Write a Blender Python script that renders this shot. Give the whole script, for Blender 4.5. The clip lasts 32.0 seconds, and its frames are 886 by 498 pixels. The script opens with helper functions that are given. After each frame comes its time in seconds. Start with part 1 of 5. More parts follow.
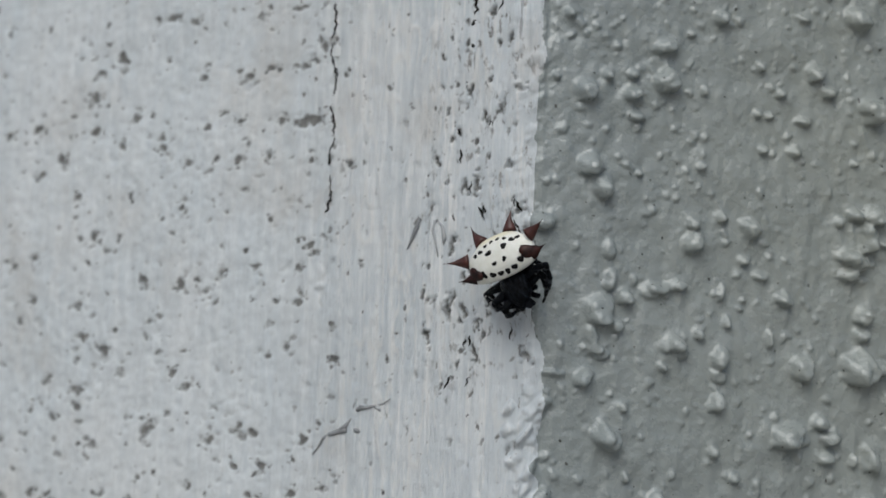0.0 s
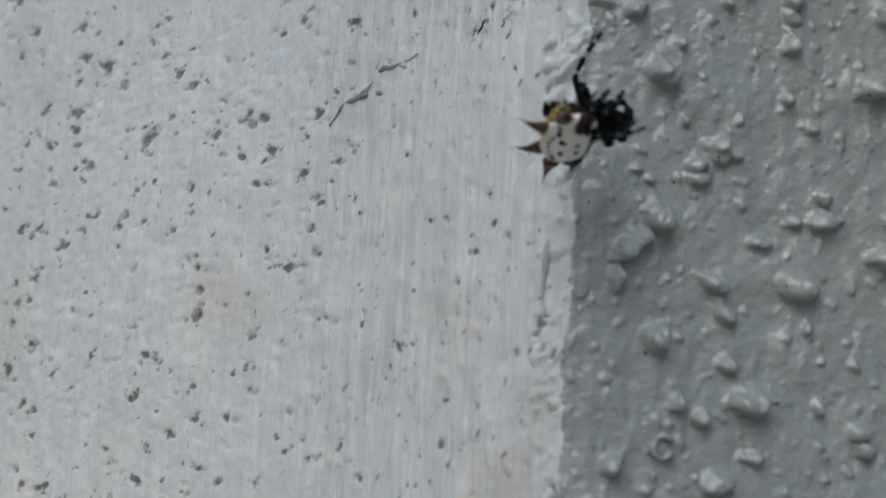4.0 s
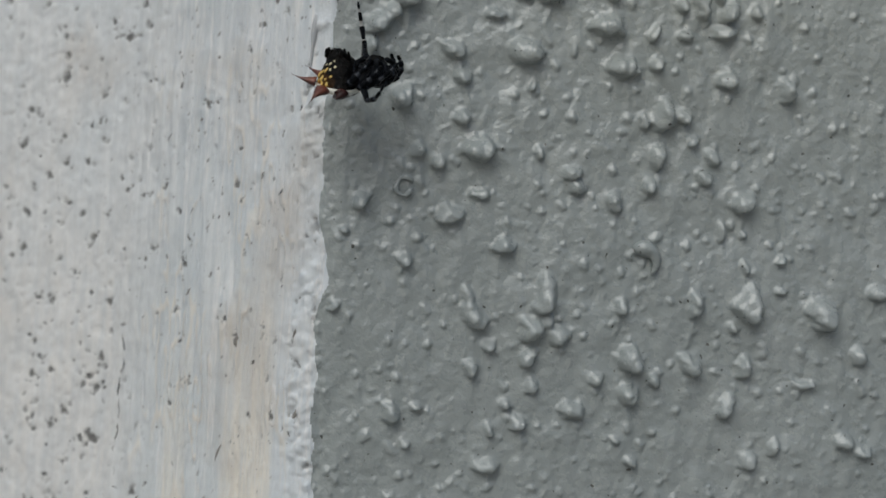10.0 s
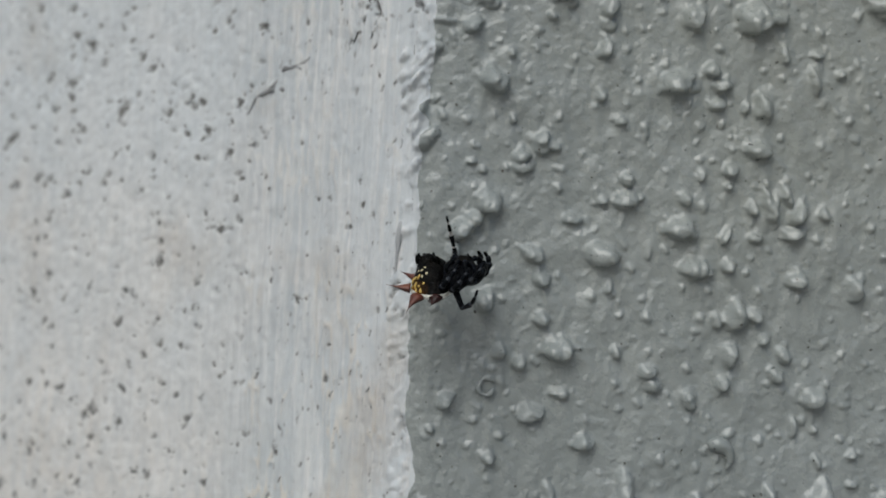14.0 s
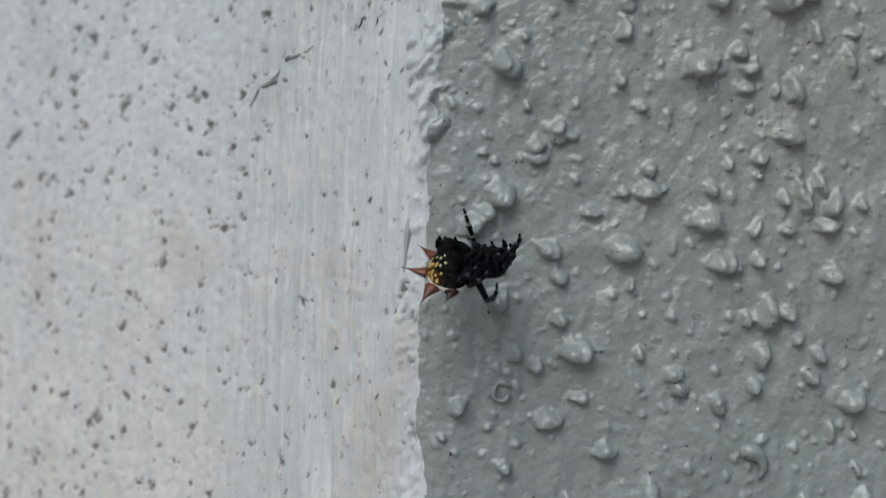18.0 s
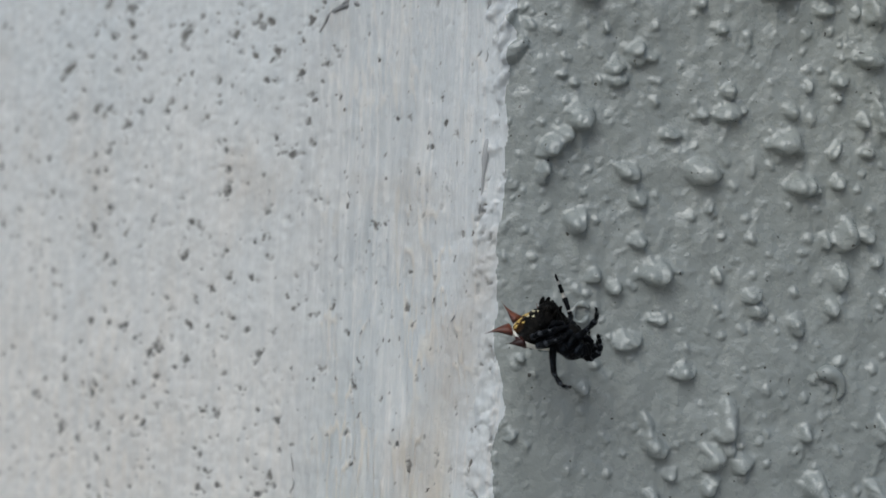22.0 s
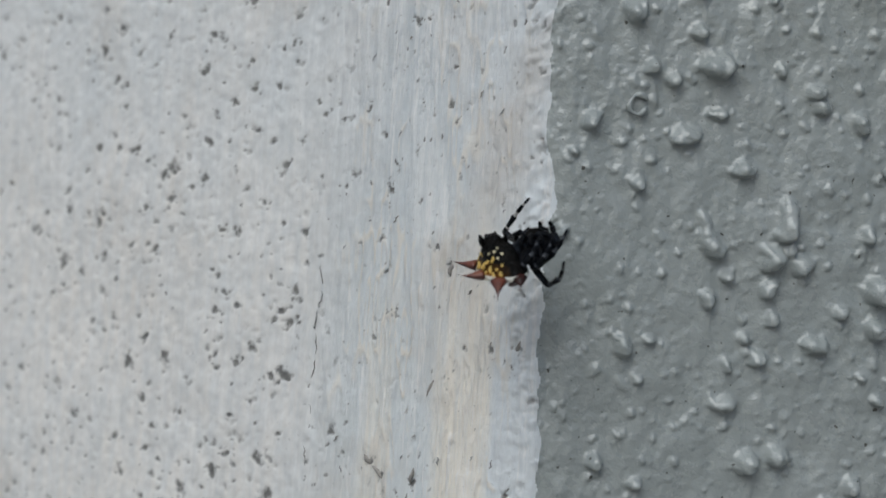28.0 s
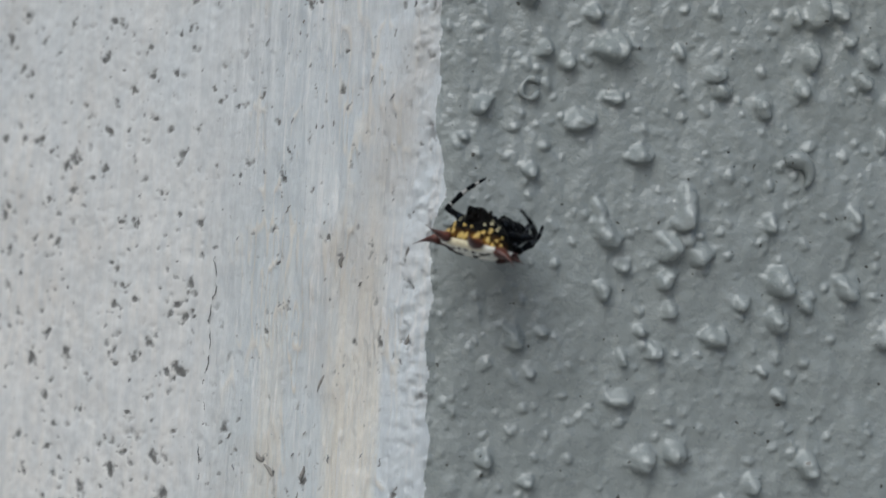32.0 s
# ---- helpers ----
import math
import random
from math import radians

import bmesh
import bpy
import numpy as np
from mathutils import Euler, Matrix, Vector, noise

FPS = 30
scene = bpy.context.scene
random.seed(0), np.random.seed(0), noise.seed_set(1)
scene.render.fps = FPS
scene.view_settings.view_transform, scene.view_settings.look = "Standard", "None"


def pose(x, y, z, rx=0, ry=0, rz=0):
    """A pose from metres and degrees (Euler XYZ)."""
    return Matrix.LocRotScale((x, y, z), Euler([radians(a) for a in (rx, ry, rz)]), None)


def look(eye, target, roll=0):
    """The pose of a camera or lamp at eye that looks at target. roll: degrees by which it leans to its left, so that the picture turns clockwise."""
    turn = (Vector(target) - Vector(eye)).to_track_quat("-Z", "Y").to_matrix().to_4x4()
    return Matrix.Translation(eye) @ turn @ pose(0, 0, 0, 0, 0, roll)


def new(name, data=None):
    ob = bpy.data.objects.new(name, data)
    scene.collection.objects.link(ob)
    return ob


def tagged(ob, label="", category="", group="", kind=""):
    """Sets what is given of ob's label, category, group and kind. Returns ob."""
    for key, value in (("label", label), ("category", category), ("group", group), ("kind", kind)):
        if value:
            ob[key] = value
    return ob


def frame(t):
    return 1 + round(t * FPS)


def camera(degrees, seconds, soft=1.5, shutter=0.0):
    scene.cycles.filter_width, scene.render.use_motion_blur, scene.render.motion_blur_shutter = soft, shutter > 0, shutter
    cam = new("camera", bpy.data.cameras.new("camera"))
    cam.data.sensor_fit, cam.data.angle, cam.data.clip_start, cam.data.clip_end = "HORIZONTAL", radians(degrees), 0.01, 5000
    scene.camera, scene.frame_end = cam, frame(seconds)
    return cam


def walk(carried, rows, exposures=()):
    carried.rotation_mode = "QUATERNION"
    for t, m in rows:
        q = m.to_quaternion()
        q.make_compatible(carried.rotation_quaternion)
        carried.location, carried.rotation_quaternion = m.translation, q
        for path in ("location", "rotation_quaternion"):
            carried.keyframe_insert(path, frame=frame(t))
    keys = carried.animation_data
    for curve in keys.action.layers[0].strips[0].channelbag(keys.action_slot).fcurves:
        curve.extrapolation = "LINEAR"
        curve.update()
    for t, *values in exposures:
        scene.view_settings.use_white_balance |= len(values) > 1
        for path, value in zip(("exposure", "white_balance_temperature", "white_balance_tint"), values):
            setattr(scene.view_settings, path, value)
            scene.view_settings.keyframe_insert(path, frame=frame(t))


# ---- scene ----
import functools

# A spiny orb-weaving spider, first seated and then hanging on its thread, at the corner of a
# pitted white plastered wall and a lumpy grey painted wall. The corner edge is the z axis at x = 0, y = 0.
cam = camera(34.0, 32.0, soft=1.6)
cam.data.dof.use_dof = True
cam.data.dof.focus_distance = 0.153
cam.data.dof.aperture_fstop = 28.0

PATH = [
    (0, (-0.03922, -0.15335, 0.02397), (-0.01215, -0.00692, 0.04203), 2.03),
    (0.5, (-0.04316, -0.15142, 0.01918), (-0.01413, -0.00553, 0.03855), 1.86),
    (1, (-0.04144, -0.14930, 0.01422), (-0.01476, -0.00326, 0.03564), 2.07),
    (1.5, (-0.03802, -0.14914, 0.01483), (-0.01455, -0.00220, 0.03379), 1.91),
    (2, (-0.03608, -0.14785, 0.01495), (-0.01334, -0.00098, 0.03528), 2.40),
    (2.5, (-0.03936, -0.13923, 0.00662), (-0.01497, 0.00677, 0.03086), 2.49),
    (4.5, (-0.02182, -0.12520, -0.02946), (-0.00598, 0.01945, 0.00697), 3.48),
    (5, (-0.01506, -0.13332, -0.02064), (-0.00128, 0.01376, 0.00535), 3.62),
    (5.5, (-0.01007, -0.14147, -0.01009), (0.00146, 0.00671, 0.01020), 3.13),
    (6, (-0.01297, -0.14375, -0.00840), (-0.00249, 0.00449, 0.01196), 2.83),
    (6.5, (-0.01140, -0.14436, -0.00678), (-0.00311, 0.00405, 0.01337), 2.72),
    (7, (-0.00823, -0.14415, -0.00815), (-0.00075, 0.00409, 0.01352), 2.74),
    (7.5, (-0.01070, -0.14367, -0.00831), (-0.00162, 0.00434, 0.01423), 2.62),
    (8, (-0.00721, -0.14764, -0.00177), (0.00170, 0.00043, 0.02053), 2.58),
    (8.5, (-0.00430, -0.15324, 0.00342), (0.00434, -0.00514, 0.02560), 2.33),
    (9, (-0.00546, -0.15699, 0.00071), (0.00374, -0.00912, 0.02418), 2.18),
    (9.2, (-0.00787, -0.15567, -0.00589), (0.00260, -0.00794, 0.01791), 2.23),
    (9.4, (-0.00679, -0.15652, -0.01459), (0.00464, -0.00875, 0.00846), 2.31),
    (9.5, (-0.00450, -0.15605, -0.02200), (0.00619, -0.00754, -0.00379), 2.46),
    (9.7, (0.00100, -0.15753, -0.02432), (0.01052, -0.00811, -0.01522), 2.60),
    (10, (0.00618, -0.15794, -0.02451), (0.01273, -0.00819, -0.01881), 3.18),
    (10.2, (0.00513, -0.15898, -0.02271), (0.01070, -0.00936, -0.01364), 2.48),
    (10.5, (0.00101, -0.15908, -0.01801), (0.00696, -0.00932, -0.01198), 3.06),
    (11, (0.00025, -0.15968, -0.01529), (0.00622, -0.00995, -0.00858), 2.97),
    (11.5, (0.00118, -0.16099, -0.01303), (0.00666, -0.01138, -0.00373), 2.86),
    (12, (0.00312, -0.16355, -0.00820), (0.00577, -0.01382, 0.00030), 2.77),
    (12.5, (0.00031, -0.16559, -0.00524), (0.00261, -0.01586, 0.00342), 2.76),
    (13, (0.00772, -0.16692, -0.00447), (0.00836, -0.01715, 0.00385), 2.82),
    (13.5, (0.00486, -0.16748, -0.00551), (0.00537, -0.01769, 0.00240), 2.62),
    (14, (0.00165, -0.16586, -0.00547), (0.00269, -0.01609, 0.00266), 2.74),
    (14.5, (0.00080, -0.16073, -0.00848), (0.00036, -0.01097, -0.00016), 2.71),
    (16.5, (0.00233, -0.15133, -0.00896), (0.00036, -0.00163, 0.00026), 2.35),
    (17, (0.00700, -0.15437, -0.00627), (0.00345, -0.00464, 0.00195), 2.17),
    (17.5, (0.00643, -0.15645, -0.00502), (0.00267, -0.00668, 0.00245), 2.09),
    (18, (0.00581, -0.15618, -0.00450), (0.00181, -0.00642, 0.00288), 2.14),
    (18.5, (0.00632, -0.15799, -0.00237), (0.00251, -0.00820, 0.00452), 2.03),
    (19, (0.00741, -0.15939, -0.00237), (0.00307, -0.00961, 0.00450), 2.07),
    (19.5, (0.00196, -0.15937, -0.00575), (-0.00130, -0.00958, 0.00140), 2.24),
    (20, (-0.00094, -0.15869, -0.00825), (-0.00299, -0.00891, -0.00047), 2.59),
    (20.5, (0.00369, -0.15897, -0.00891), (0.00030, -0.00913, -0.00287), 2.42),
    (21, (0.00520, -0.15919, -0.00850), (0.00112, -0.00929, -0.00469), 2.22),
    (21.5, (0.00005, -0.15885, -0.00904), (-0.00306, -0.00894, -0.00488), 2.26),
    (22, (-0.00402, -0.15594, -0.01083), (-0.00642, -0.00605, -0.00582), 2.35),
    (22.3, (-0.00509, -0.15431, -0.02231), (-0.00498, -0.00487, -0.00935), 2.74),
    (22.5, (-0.00515, -0.14996, -0.02857), (-0.00441, -0.00027, -0.01895), 3.02),
    (22.7, (-0.00441, -0.14838, -0.03410), (-0.00404, 0.00150, -0.04008), 3.09),
    (23, (-0.00319, -0.14605, -0.04328), (-0.00198, 0.00394, -0.04379), 3.33),
    (23.5, (0.00046, -0.14733, -0.03892), (0.00061, 0.00267, -0.03865), 3.30),
    (24, (-0.00577, -0.14758, -0.03576), (-0.00491, 0.00242, -0.03570), 3.02),
    (24.5, (-0.00915, -0.14787, -0.03360), (-0.00697, 0.00211, -0.03292), 3.06),
    (25, (-0.00531, -0.14776, -0.02878), (-0.00445, 0.00224, -0.02824), 3.11),
    (25.5, (-0.00618, -0.14796, -0.02772), (-0.00430, 0.00203, -0.02734), 3.43),
    (27.5, (-0.00710, -0.14746, -0.03402), (-0.00525, 0.00243, -0.02876), 3.67),
    (28, (-0.01383, -0.14733, -0.03332), (-0.01041, 0.00253, -0.02787), 3.77),
    (28.5, (-0.00724, -0.14587, -0.03600), (-0.00512, 0.00397, -0.02931), 3.72),
    (29, (-0.00756, -0.14426, -0.03782), (-0.00521, 0.00555, -0.03081), 3.65),
    (29.5, (-0.01089, -0.14254, -0.03920), (-0.00738, 0.00726, -0.03243), 3.77),
    (30, (-0.01245, -0.14137, -0.03873), (-0.00817, 0.00844, -0.03265), 3.74),
    (30.5, (-0.00710, -0.14106, -0.03666), (-0.00381, 0.00879, -0.03084), 3.76),
    (31, (-0.00666, -0.14207, -0.03133), (-0.00447, 0.00789, -0.02827), 3.56),
    (31.5, (-0.00443, -0.14286, -0.03293), (-0.00248, 0.00705, -0.02833), 3.70),
    (32, (-0.00089, -0.14231, -0.03340), (0.00099, 0.00758, -0.02795), 3.62),
]

walk(cam, [(t, look(eye, target, roll)) for t, eye, target, roll in PATH], exposures=[
    (0, -0.15, 6410, 8.4), (2.5, -0.17, 6390, 8.4), (4.5, -0.34, 6330, 8.4), (6, -0.335, 6350, 8.4), (9.2, -0.32, 6480, 8.4), (10, -0.19, 6540, 8.4), (12, -0.12, 6600, 8.4),
    (19, -0.12, 6410, 8.4), (24, -0.12, 6360, 8.4), (32, -0.12, 6290, 8.4),
])

# ---- light: an overcast sky, brightest high in front of the corner ----
SUN_TO = Vector((-0.31, -0.60, 0.745)).normalized()
world = bpy.data.worlds.new("sky")
world.use_nodes = True
scene.world = world
wn = world.node_tree.nodes
sky = wn.new("ShaderNodeTexSky")
sky.sky_type = "NISHITA"
sky.sun_disc = False
sky.sun_elevation = math.asin(SUN_TO.z)
sky.sun_rotation = math.atan2(SUN_TO.x, SUN_TO.y)
sky.air_density, sky.dust_density = 1.0, 4.0
wn["Background"].inputs["Strength"].default_value = 0.078
world.node_tree.links.new(sky.outputs["Color"], wn["Background"].inputs["Color"])
sun_data = bpy.data.lights.new("sun", "SUN")
sun_data.energy, sun_data.angle, sun_data.color = 1.47, radians(50), (0.915, 1.0, 1.04)
sun = new("sun", sun_data)
sun.matrix_world = look(SUN_TO * 3, (0, 0, 0))


# ---- materials ----
def material(name, colour, rough=0.6, metal=0.0, spec=0.5):
    m = bpy.data.materials.new(name)
    m.use_nodes = True
    b = m.node_tree.nodes["Principled BSDF"]
    b.inputs["Base Color"].default_value = (*colour, 1)
    b.inputs["Roughness"].default_value = rough
    b.inputs["Metallic"].default_value = metal
    b.inputs["Specular IOR Level"].default_value = spec
    return m


def node(m, kind, **values):
    n = m.node_tree.nodes.new(kind)
    for key, v in values.items():
        n.inputs[key.replace("_", " ")].default_value = v
    return n


def link(m, a, out, b, into):
    m.node_tree.links.new(a.outputs[out], b.inputs[into])


def noise_at(m, cell, stretch=(1, 1, 1), detail=4.0, rough=0.6):
    """Noise in the object's space with the given cell size in millimetres."""
    co = node(m, "ShaderNodeTexCoord")
    mp = node(m, "ShaderNodeMapping")
    mp.inputs["Scale"].default_value = [1000.0 / cell * s for s in stretch]
    link(m, co, "Object", mp, "Vector")
    n = node(m, "ShaderNodeTexNoise", Scale=1.0, Detail=detail, Roughness=rough)
    link(m, mp, "Vector", n, "Vector")
    return n


def ramp(m, src, out, lo, hi, a=0.0, b=1.0):
    r = node(m, "ShaderNodeMapRange")
    for k, v in (("From Min", lo), ("From Max", hi), ("To Min", a), ("To Max", b)):
        r.inputs[k].default_value = v
    link(m, src, out, r, "Value")
    return r


def mixed(m, fac, a, b):
    """A colour mix; a and b are colours or nodes."""
    x = m.node_tree.nodes.new("ShaderNodeMix")
    x.data_type = "RGBA"
    if fac is not None:
        m.node_tree.links.new(fac.outputs[0], x.inputs[0])
    for slot, v in ((6, a), (7, b)):
        if isinstance(v, tuple):
            x.inputs[slot].default_value = (*v, 1)
        else:
            m.node_tree.links.new(v.outputs[2] if v.bl_idname == "ShaderNodeMix" else v.outputs[0], x.inputs[slot])
    return x


def times(m, a, b):
    x = node(m, "ShaderNodeMath")
    x.operation = "MULTIPLY"
    m.node_tree.links.new(a.outputs[0], x.inputs[0])
    if isinstance(b, float):
        x.inputs[1].default_value = b
    else:
        m.node_tree.links.new(b.outputs[0], x.inputs[1])
    return x


def bumped(m, pairs, distance=0.0002):
    """Fine relief from noises: pairs of (node, strength)."""
    last = None
    for n, s in pairs:
        b = node(m, "ShaderNodeBump", Strength=s, Distance=distance)
        link(m, n, 0, b, "Height")
        if last:
            link(m, last, 0, b, "Normal")
        last = b
    link(m, last, 0, m.node_tree.nodes["Principled BSDF"], "Normal")


def paint_colour(m, x):
    m.node_tree.links.new(x.outputs[2], m.node_tree.nodes["Principled BSDF"].inputs["Base Color"])


# semi-gloss grey masonry paint, faintly green, with a little grime
grey_paint = material("grey_paint", (0.25, 0.265, 0.265), 0.42, spec=0.7)
g1 = ramp(grey_paint, noise_at(grey_paint, 14, detail=5), 0, 0.35, 0.7)
g2 = ramp(grey_paint, noise_at(grey_paint, 2.2, (1, 1, 0.35), 5), 0, 0.3, 0.75)
ga = mixed(grey_paint, g1, (0.270, 0.298, 0.296), (0.335, 0.36, 0.354))
gb = mixed(grey_paint, g2, (0.268, 0.294, 0.287), ga)
g_pos = node(grey_paint, "ShaderNodeTexCoord")
g_sep = node(grey_paint, "ShaderNodeSeparateXYZ")
link(grey_paint, g_pos, "Object", g_sep, 0)
# yellow-green tint, stronger away from the corner and higher up
green_tint = times(grey_paint, times(grey_paint, ramp(grey_paint, g_sep, "X", 0.004, 0.036), ramp(grey_paint, g_sep, "Z", -0.020, 0.040, 0.0, 0.8)),
                   ramp(grey_paint, noise_at(grey_paint, 22, detail=4), 0, 0.30, 0.65, 0.5, 1.0))
gb = mixed(grey_paint, green_tint, gb, (0.318, 0.330, 0.288))
speck = ramp(grey_paint, noise_at(grey_paint, 0.8, detail=1), 0, 0.745, 0.765)
paint_colour(grey_paint, mixed(grey_paint, speck, gb, (0.06, 0.06, 0.055)))
bumped(grey_paint, [(noise_at(grey_paint, 0.9, detail=2), 0.5), (noise_at(grey_paint, 2.4, (1, 1, 0.6), 4), 0.75)], 0.0003)
gr = ramp(grey_paint, noise_at(grey_paint, 3.0), 0, 0.3, 0.7, 0.20, 0.36)
link(grey_paint, gr, 0, grey_paint.node_tree.nodes["Principled BSDF"], "Roughness")

# brushed white limewash over old cream paint, with shade and grime coloured into the pits
white_paint = material("white_paint", (0.6, 0.62, 0.64), 0.8)
pos = node(white_paint, "ShaderNodeTexCoord")
sep = node(white_paint, "ShaderNodeSeparateXYZ")
link(white_paint, pos, "Object", sep, 0)
low = ramp(white_paint, sep, "Z", 0.000, -0.050)
torn = noise_at(white_paint, 3.0, (1, 1, 0.12), 5, 0.65)
torn_x, torn_z = node(white_paint, "ShaderNodeMath"), node(white_paint, "ShaderNodeMath")
torn_x.operation, torn_z.operation = "MULTIPLY_ADD", "MULTIPLY_ADD"
torn_x.inputs[1].default_value, torn_z.inputs[1].default_value = 0.0030, 0.050
link(white_paint, torn, 0, torn_x, 0)
link(white_paint, torn, 0, torn_z, 0)
link(white_paint, sep, "X", torn_x, 2)
link(white_paint, sep, "Z", torn_z, 2)
stroke = ramp(white_paint, noise_at(white_paint, 2.0, (1, 1, 0.05), 8, 0.78), 0, 0.42, 0.55)
fine = ramp(white_paint, noise_at(white_paint, 1.1, (1, 1, 0.07), 6, 0.7), 0, 0.46, 0.66)
blotch = ramp(white_paint, noise_at(white_paint, 8, (1, 1, 0.45), 5), 0, 0.38, 0.66)
stain = ramp(white_paint, noise_at(white_paint, 13, (1, 1, 0.7), 5), 0, 0.54, 0.72)
low_a = ramp(white_paint, torn_z, 0, 0.004, -0.016)
low_b = ramp(white_paint, torn_z, 0, -0.008, -0.030)
band_a = times(white_paint, times(white_paint, ramp(white_paint, torn_x, 0, -0.0092, -0.0084), ramp(white_paint, torn_x, 0, -0.0026, -0.0033)), low_a)
band_b = times(white_paint, times(white_paint, ramp(white_paint, torn_x, 0, -0.0168, -0.0160), ramp(white_paint, torn_x, 0, -0.0128, -0.0136)), low_b)
bands = node(white_paint, "ShaderNodeMath")
bands.operation = "ADD"
link(white_paint, band_a, 0, bands, 0)
link(white_paint, band_b, 0, bands, 1)
cream1 = times(white_paint, bands, ramp(white_paint, stroke, 0, 0.0, 1.0, 0.45, 1.0))
cream2 = times(white_paint, times(white_paint, ramp(white_paint, sep, "Z", 0.03, -0.06, 0.0, 0.85), ramp(white_paint, sep, "X", -0.019, -0.024)), blotch)
base_w = mixed(white_paint, blotch, (0.615, 0.657, 0.682), (0.690, 0.714, 0.726))
warm = times(white_paint, times(white_paint, ramp(white_paint, sep, "Z", 0.024, -0.035, 0.0, 1.0), ramp(white_paint, sep, "X", -0.0150, -0.0300)),
             ramp(white_paint, noise_at(white_paint, 16, (1, 1, 0.7), 4), 0, 0.30, 0.62, 0.45, 1.0))
base_x = mixed(white_paint, warm, base_w, (0.742, 0.712, 0.672))
w1 = mixed(white_paint, cream2, base_x, (0.745, 0.725, 0.690))
fine_here = times(white_paint, fine, ramp(white_paint, sep, "X", -0.027, -0.020, 0.45, 1.0))
w1b = mixed(white_paint, fine_here, w1, (0.80, 0.815, 0.815))
brushed = ramp(white_paint, sep, "X", -0.0255, -0.0195)
w1c = mixed(white_paint, times(white_paint, times(white_paint, brushed, low), 0.6), w1b, (0.675, 0.720, 0.726))
rim = times(white_paint, ramp(white_paint, sep, "X", -0.0110, -0.0030, 0.0, 0.75), ramp(white_paint, sep, "Z", 0.03, -0.02, 0.6, 1.0))
w1d = mixed(white_paint, rim, w1c, (0.745, 0.785, 0.812))
w2 = mixed(white_paint, cream1, w1d, (0.87, 0.82, 0.725))
curl_line = node(white_paint, "ShaderNodeAttribute")
curl_line.attribute_name = "ridge"
curl_mask = ramp(white_paint, curl_line, "Fac", 0.25, 0.75, 0.0, 0.85)
curl_paint = mixed(white_paint, ramp(white_paint, sep, "Z", 0.02, -0.03), (0.76, 0.765, 0.755), (0.79, 0.755, 0.685))
w2 = mixed(white_paint, curl_mask, w2, curl_paint)
gap_line = ramp(white_paint, noise_at(white_paint, 1.3, (1, 1, 0.06), 6, 0.75), 0, 0.53, 0.61)
w2 = mixed(white_paint, times(white_paint, times(white_paint, brushed, gap_line), 0.2), w2, (0.46, 0.485, 0.50))
ridge_line = ramp(white_paint, noise_at(white_paint, 1.0, (1, 1, 0.05), 6, 0.75), 0, 0.55, 0.64)
w2 = mixed(white_paint, times(white_paint, times(white_paint, brushed, ridge_line), 0.85), w2, (0.85, 0.85, 0.84))
w2b = mixed(white_paint, times(white_paint, stain, 0.44), w2, (0.50, 0.44, 0.375))
grit = ramp(white_paint, noise_at(white_paint, 0.7, detail=3), 0, 0.66, 0.78)
spot_mask = ramp(white_paint, noise_at(white_paint, 5, detail=3), 0, 0.42, 0.60)
streak = ramp(white_paint, noise_at(white_paint, 1.5, (1, 1, 0.3), 5, 0.65), 0, 0.40, 0.62, 0.0, 0.5)
w2c = mixed(white_paint, times(white_paint, streak, ramp(white_paint, sep, "X", -0.018, -0.023)), w2b, (0.55, 0.575, 0.585))
w3 = mixed(white_paint, times(white_paint, grit, spot_mask), w2c, (0.24, 0.235, 0.22))
flaked = times(white_paint, times(white_paint, ramp(white_paint, sep, "X", -0.013, -0.009), ramp(white_paint, sep, "Z", 0.015, 0.035)),
               ramp(white_paint, noise_at(white_paint, 6, (1, 1, 0.6), 3), 0, 0.40, 0.58))
fleck = ramp(white_paint, noise_at(white_paint, 1.0, (1, 1, 0.45), 6, 0.7), 0, 0.57, 0.63)
w3 = mixed(white_paint, times(white_paint, times(white_paint, flaked, fleck), 0.85), w3, (0.17, 0.155, 0.14))
few = ramp(white_paint, noise_at(white_paint, 0.9, (1, 1, 0.5), 4, 0.65), 0, 0.69, 0.735)
w3 = mixed(white_paint, times(white_paint, few, 0.65), w3, (0.15, 0.14, 0.13))
# pit floors: their shade, mixed with some grime, is put into the base colour
pit_tone = ramp(white_paint, noise_at(white_paint, 1.1, detail=4), 0, 0.3, 0.7)
shade_grime_colour = mixed(white_paint, pit_tone, (0.10, 0.100, 0.098), (0.25, 0.246, 0.236))
pit_attr = node(white_paint, "ShaderNodeAttribute")
pit_attr.attribute_name = "pit_shade_grime"
pit_noise = node(white_paint, "ShaderNodeMath")
pit_noise.operation = "MULTIPLY"
link(white_paint, pit_attr, "Fac", pit_noise, 0)
link(white_paint, ramp(white_paint, noise_at(white_paint, 0.7, detail=4), 0, 0.3, 0.7, 0.5, 1.5), 0, pit_noise, 1)
pit_mask = ramp(white_paint, pit_noise, 0, 0.13, 0.72)
w4 = mixed(white_paint, pit_mask, w3, shade_grime_colour)
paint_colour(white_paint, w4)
near_edge = ramp(white_paint, sep, "X", -0.027, -0.020, 0.3, 1.0)
bumped(white_paint, [(times(white_paint, noise_at(white_paint, 0.75, (1, 1, 0.10), 6, 0.75), near_edge), 1.1), (noise_at(white_paint, 1.3, (1, 1, 0.6), 6, 0.7), 0.55)], 0.00038)

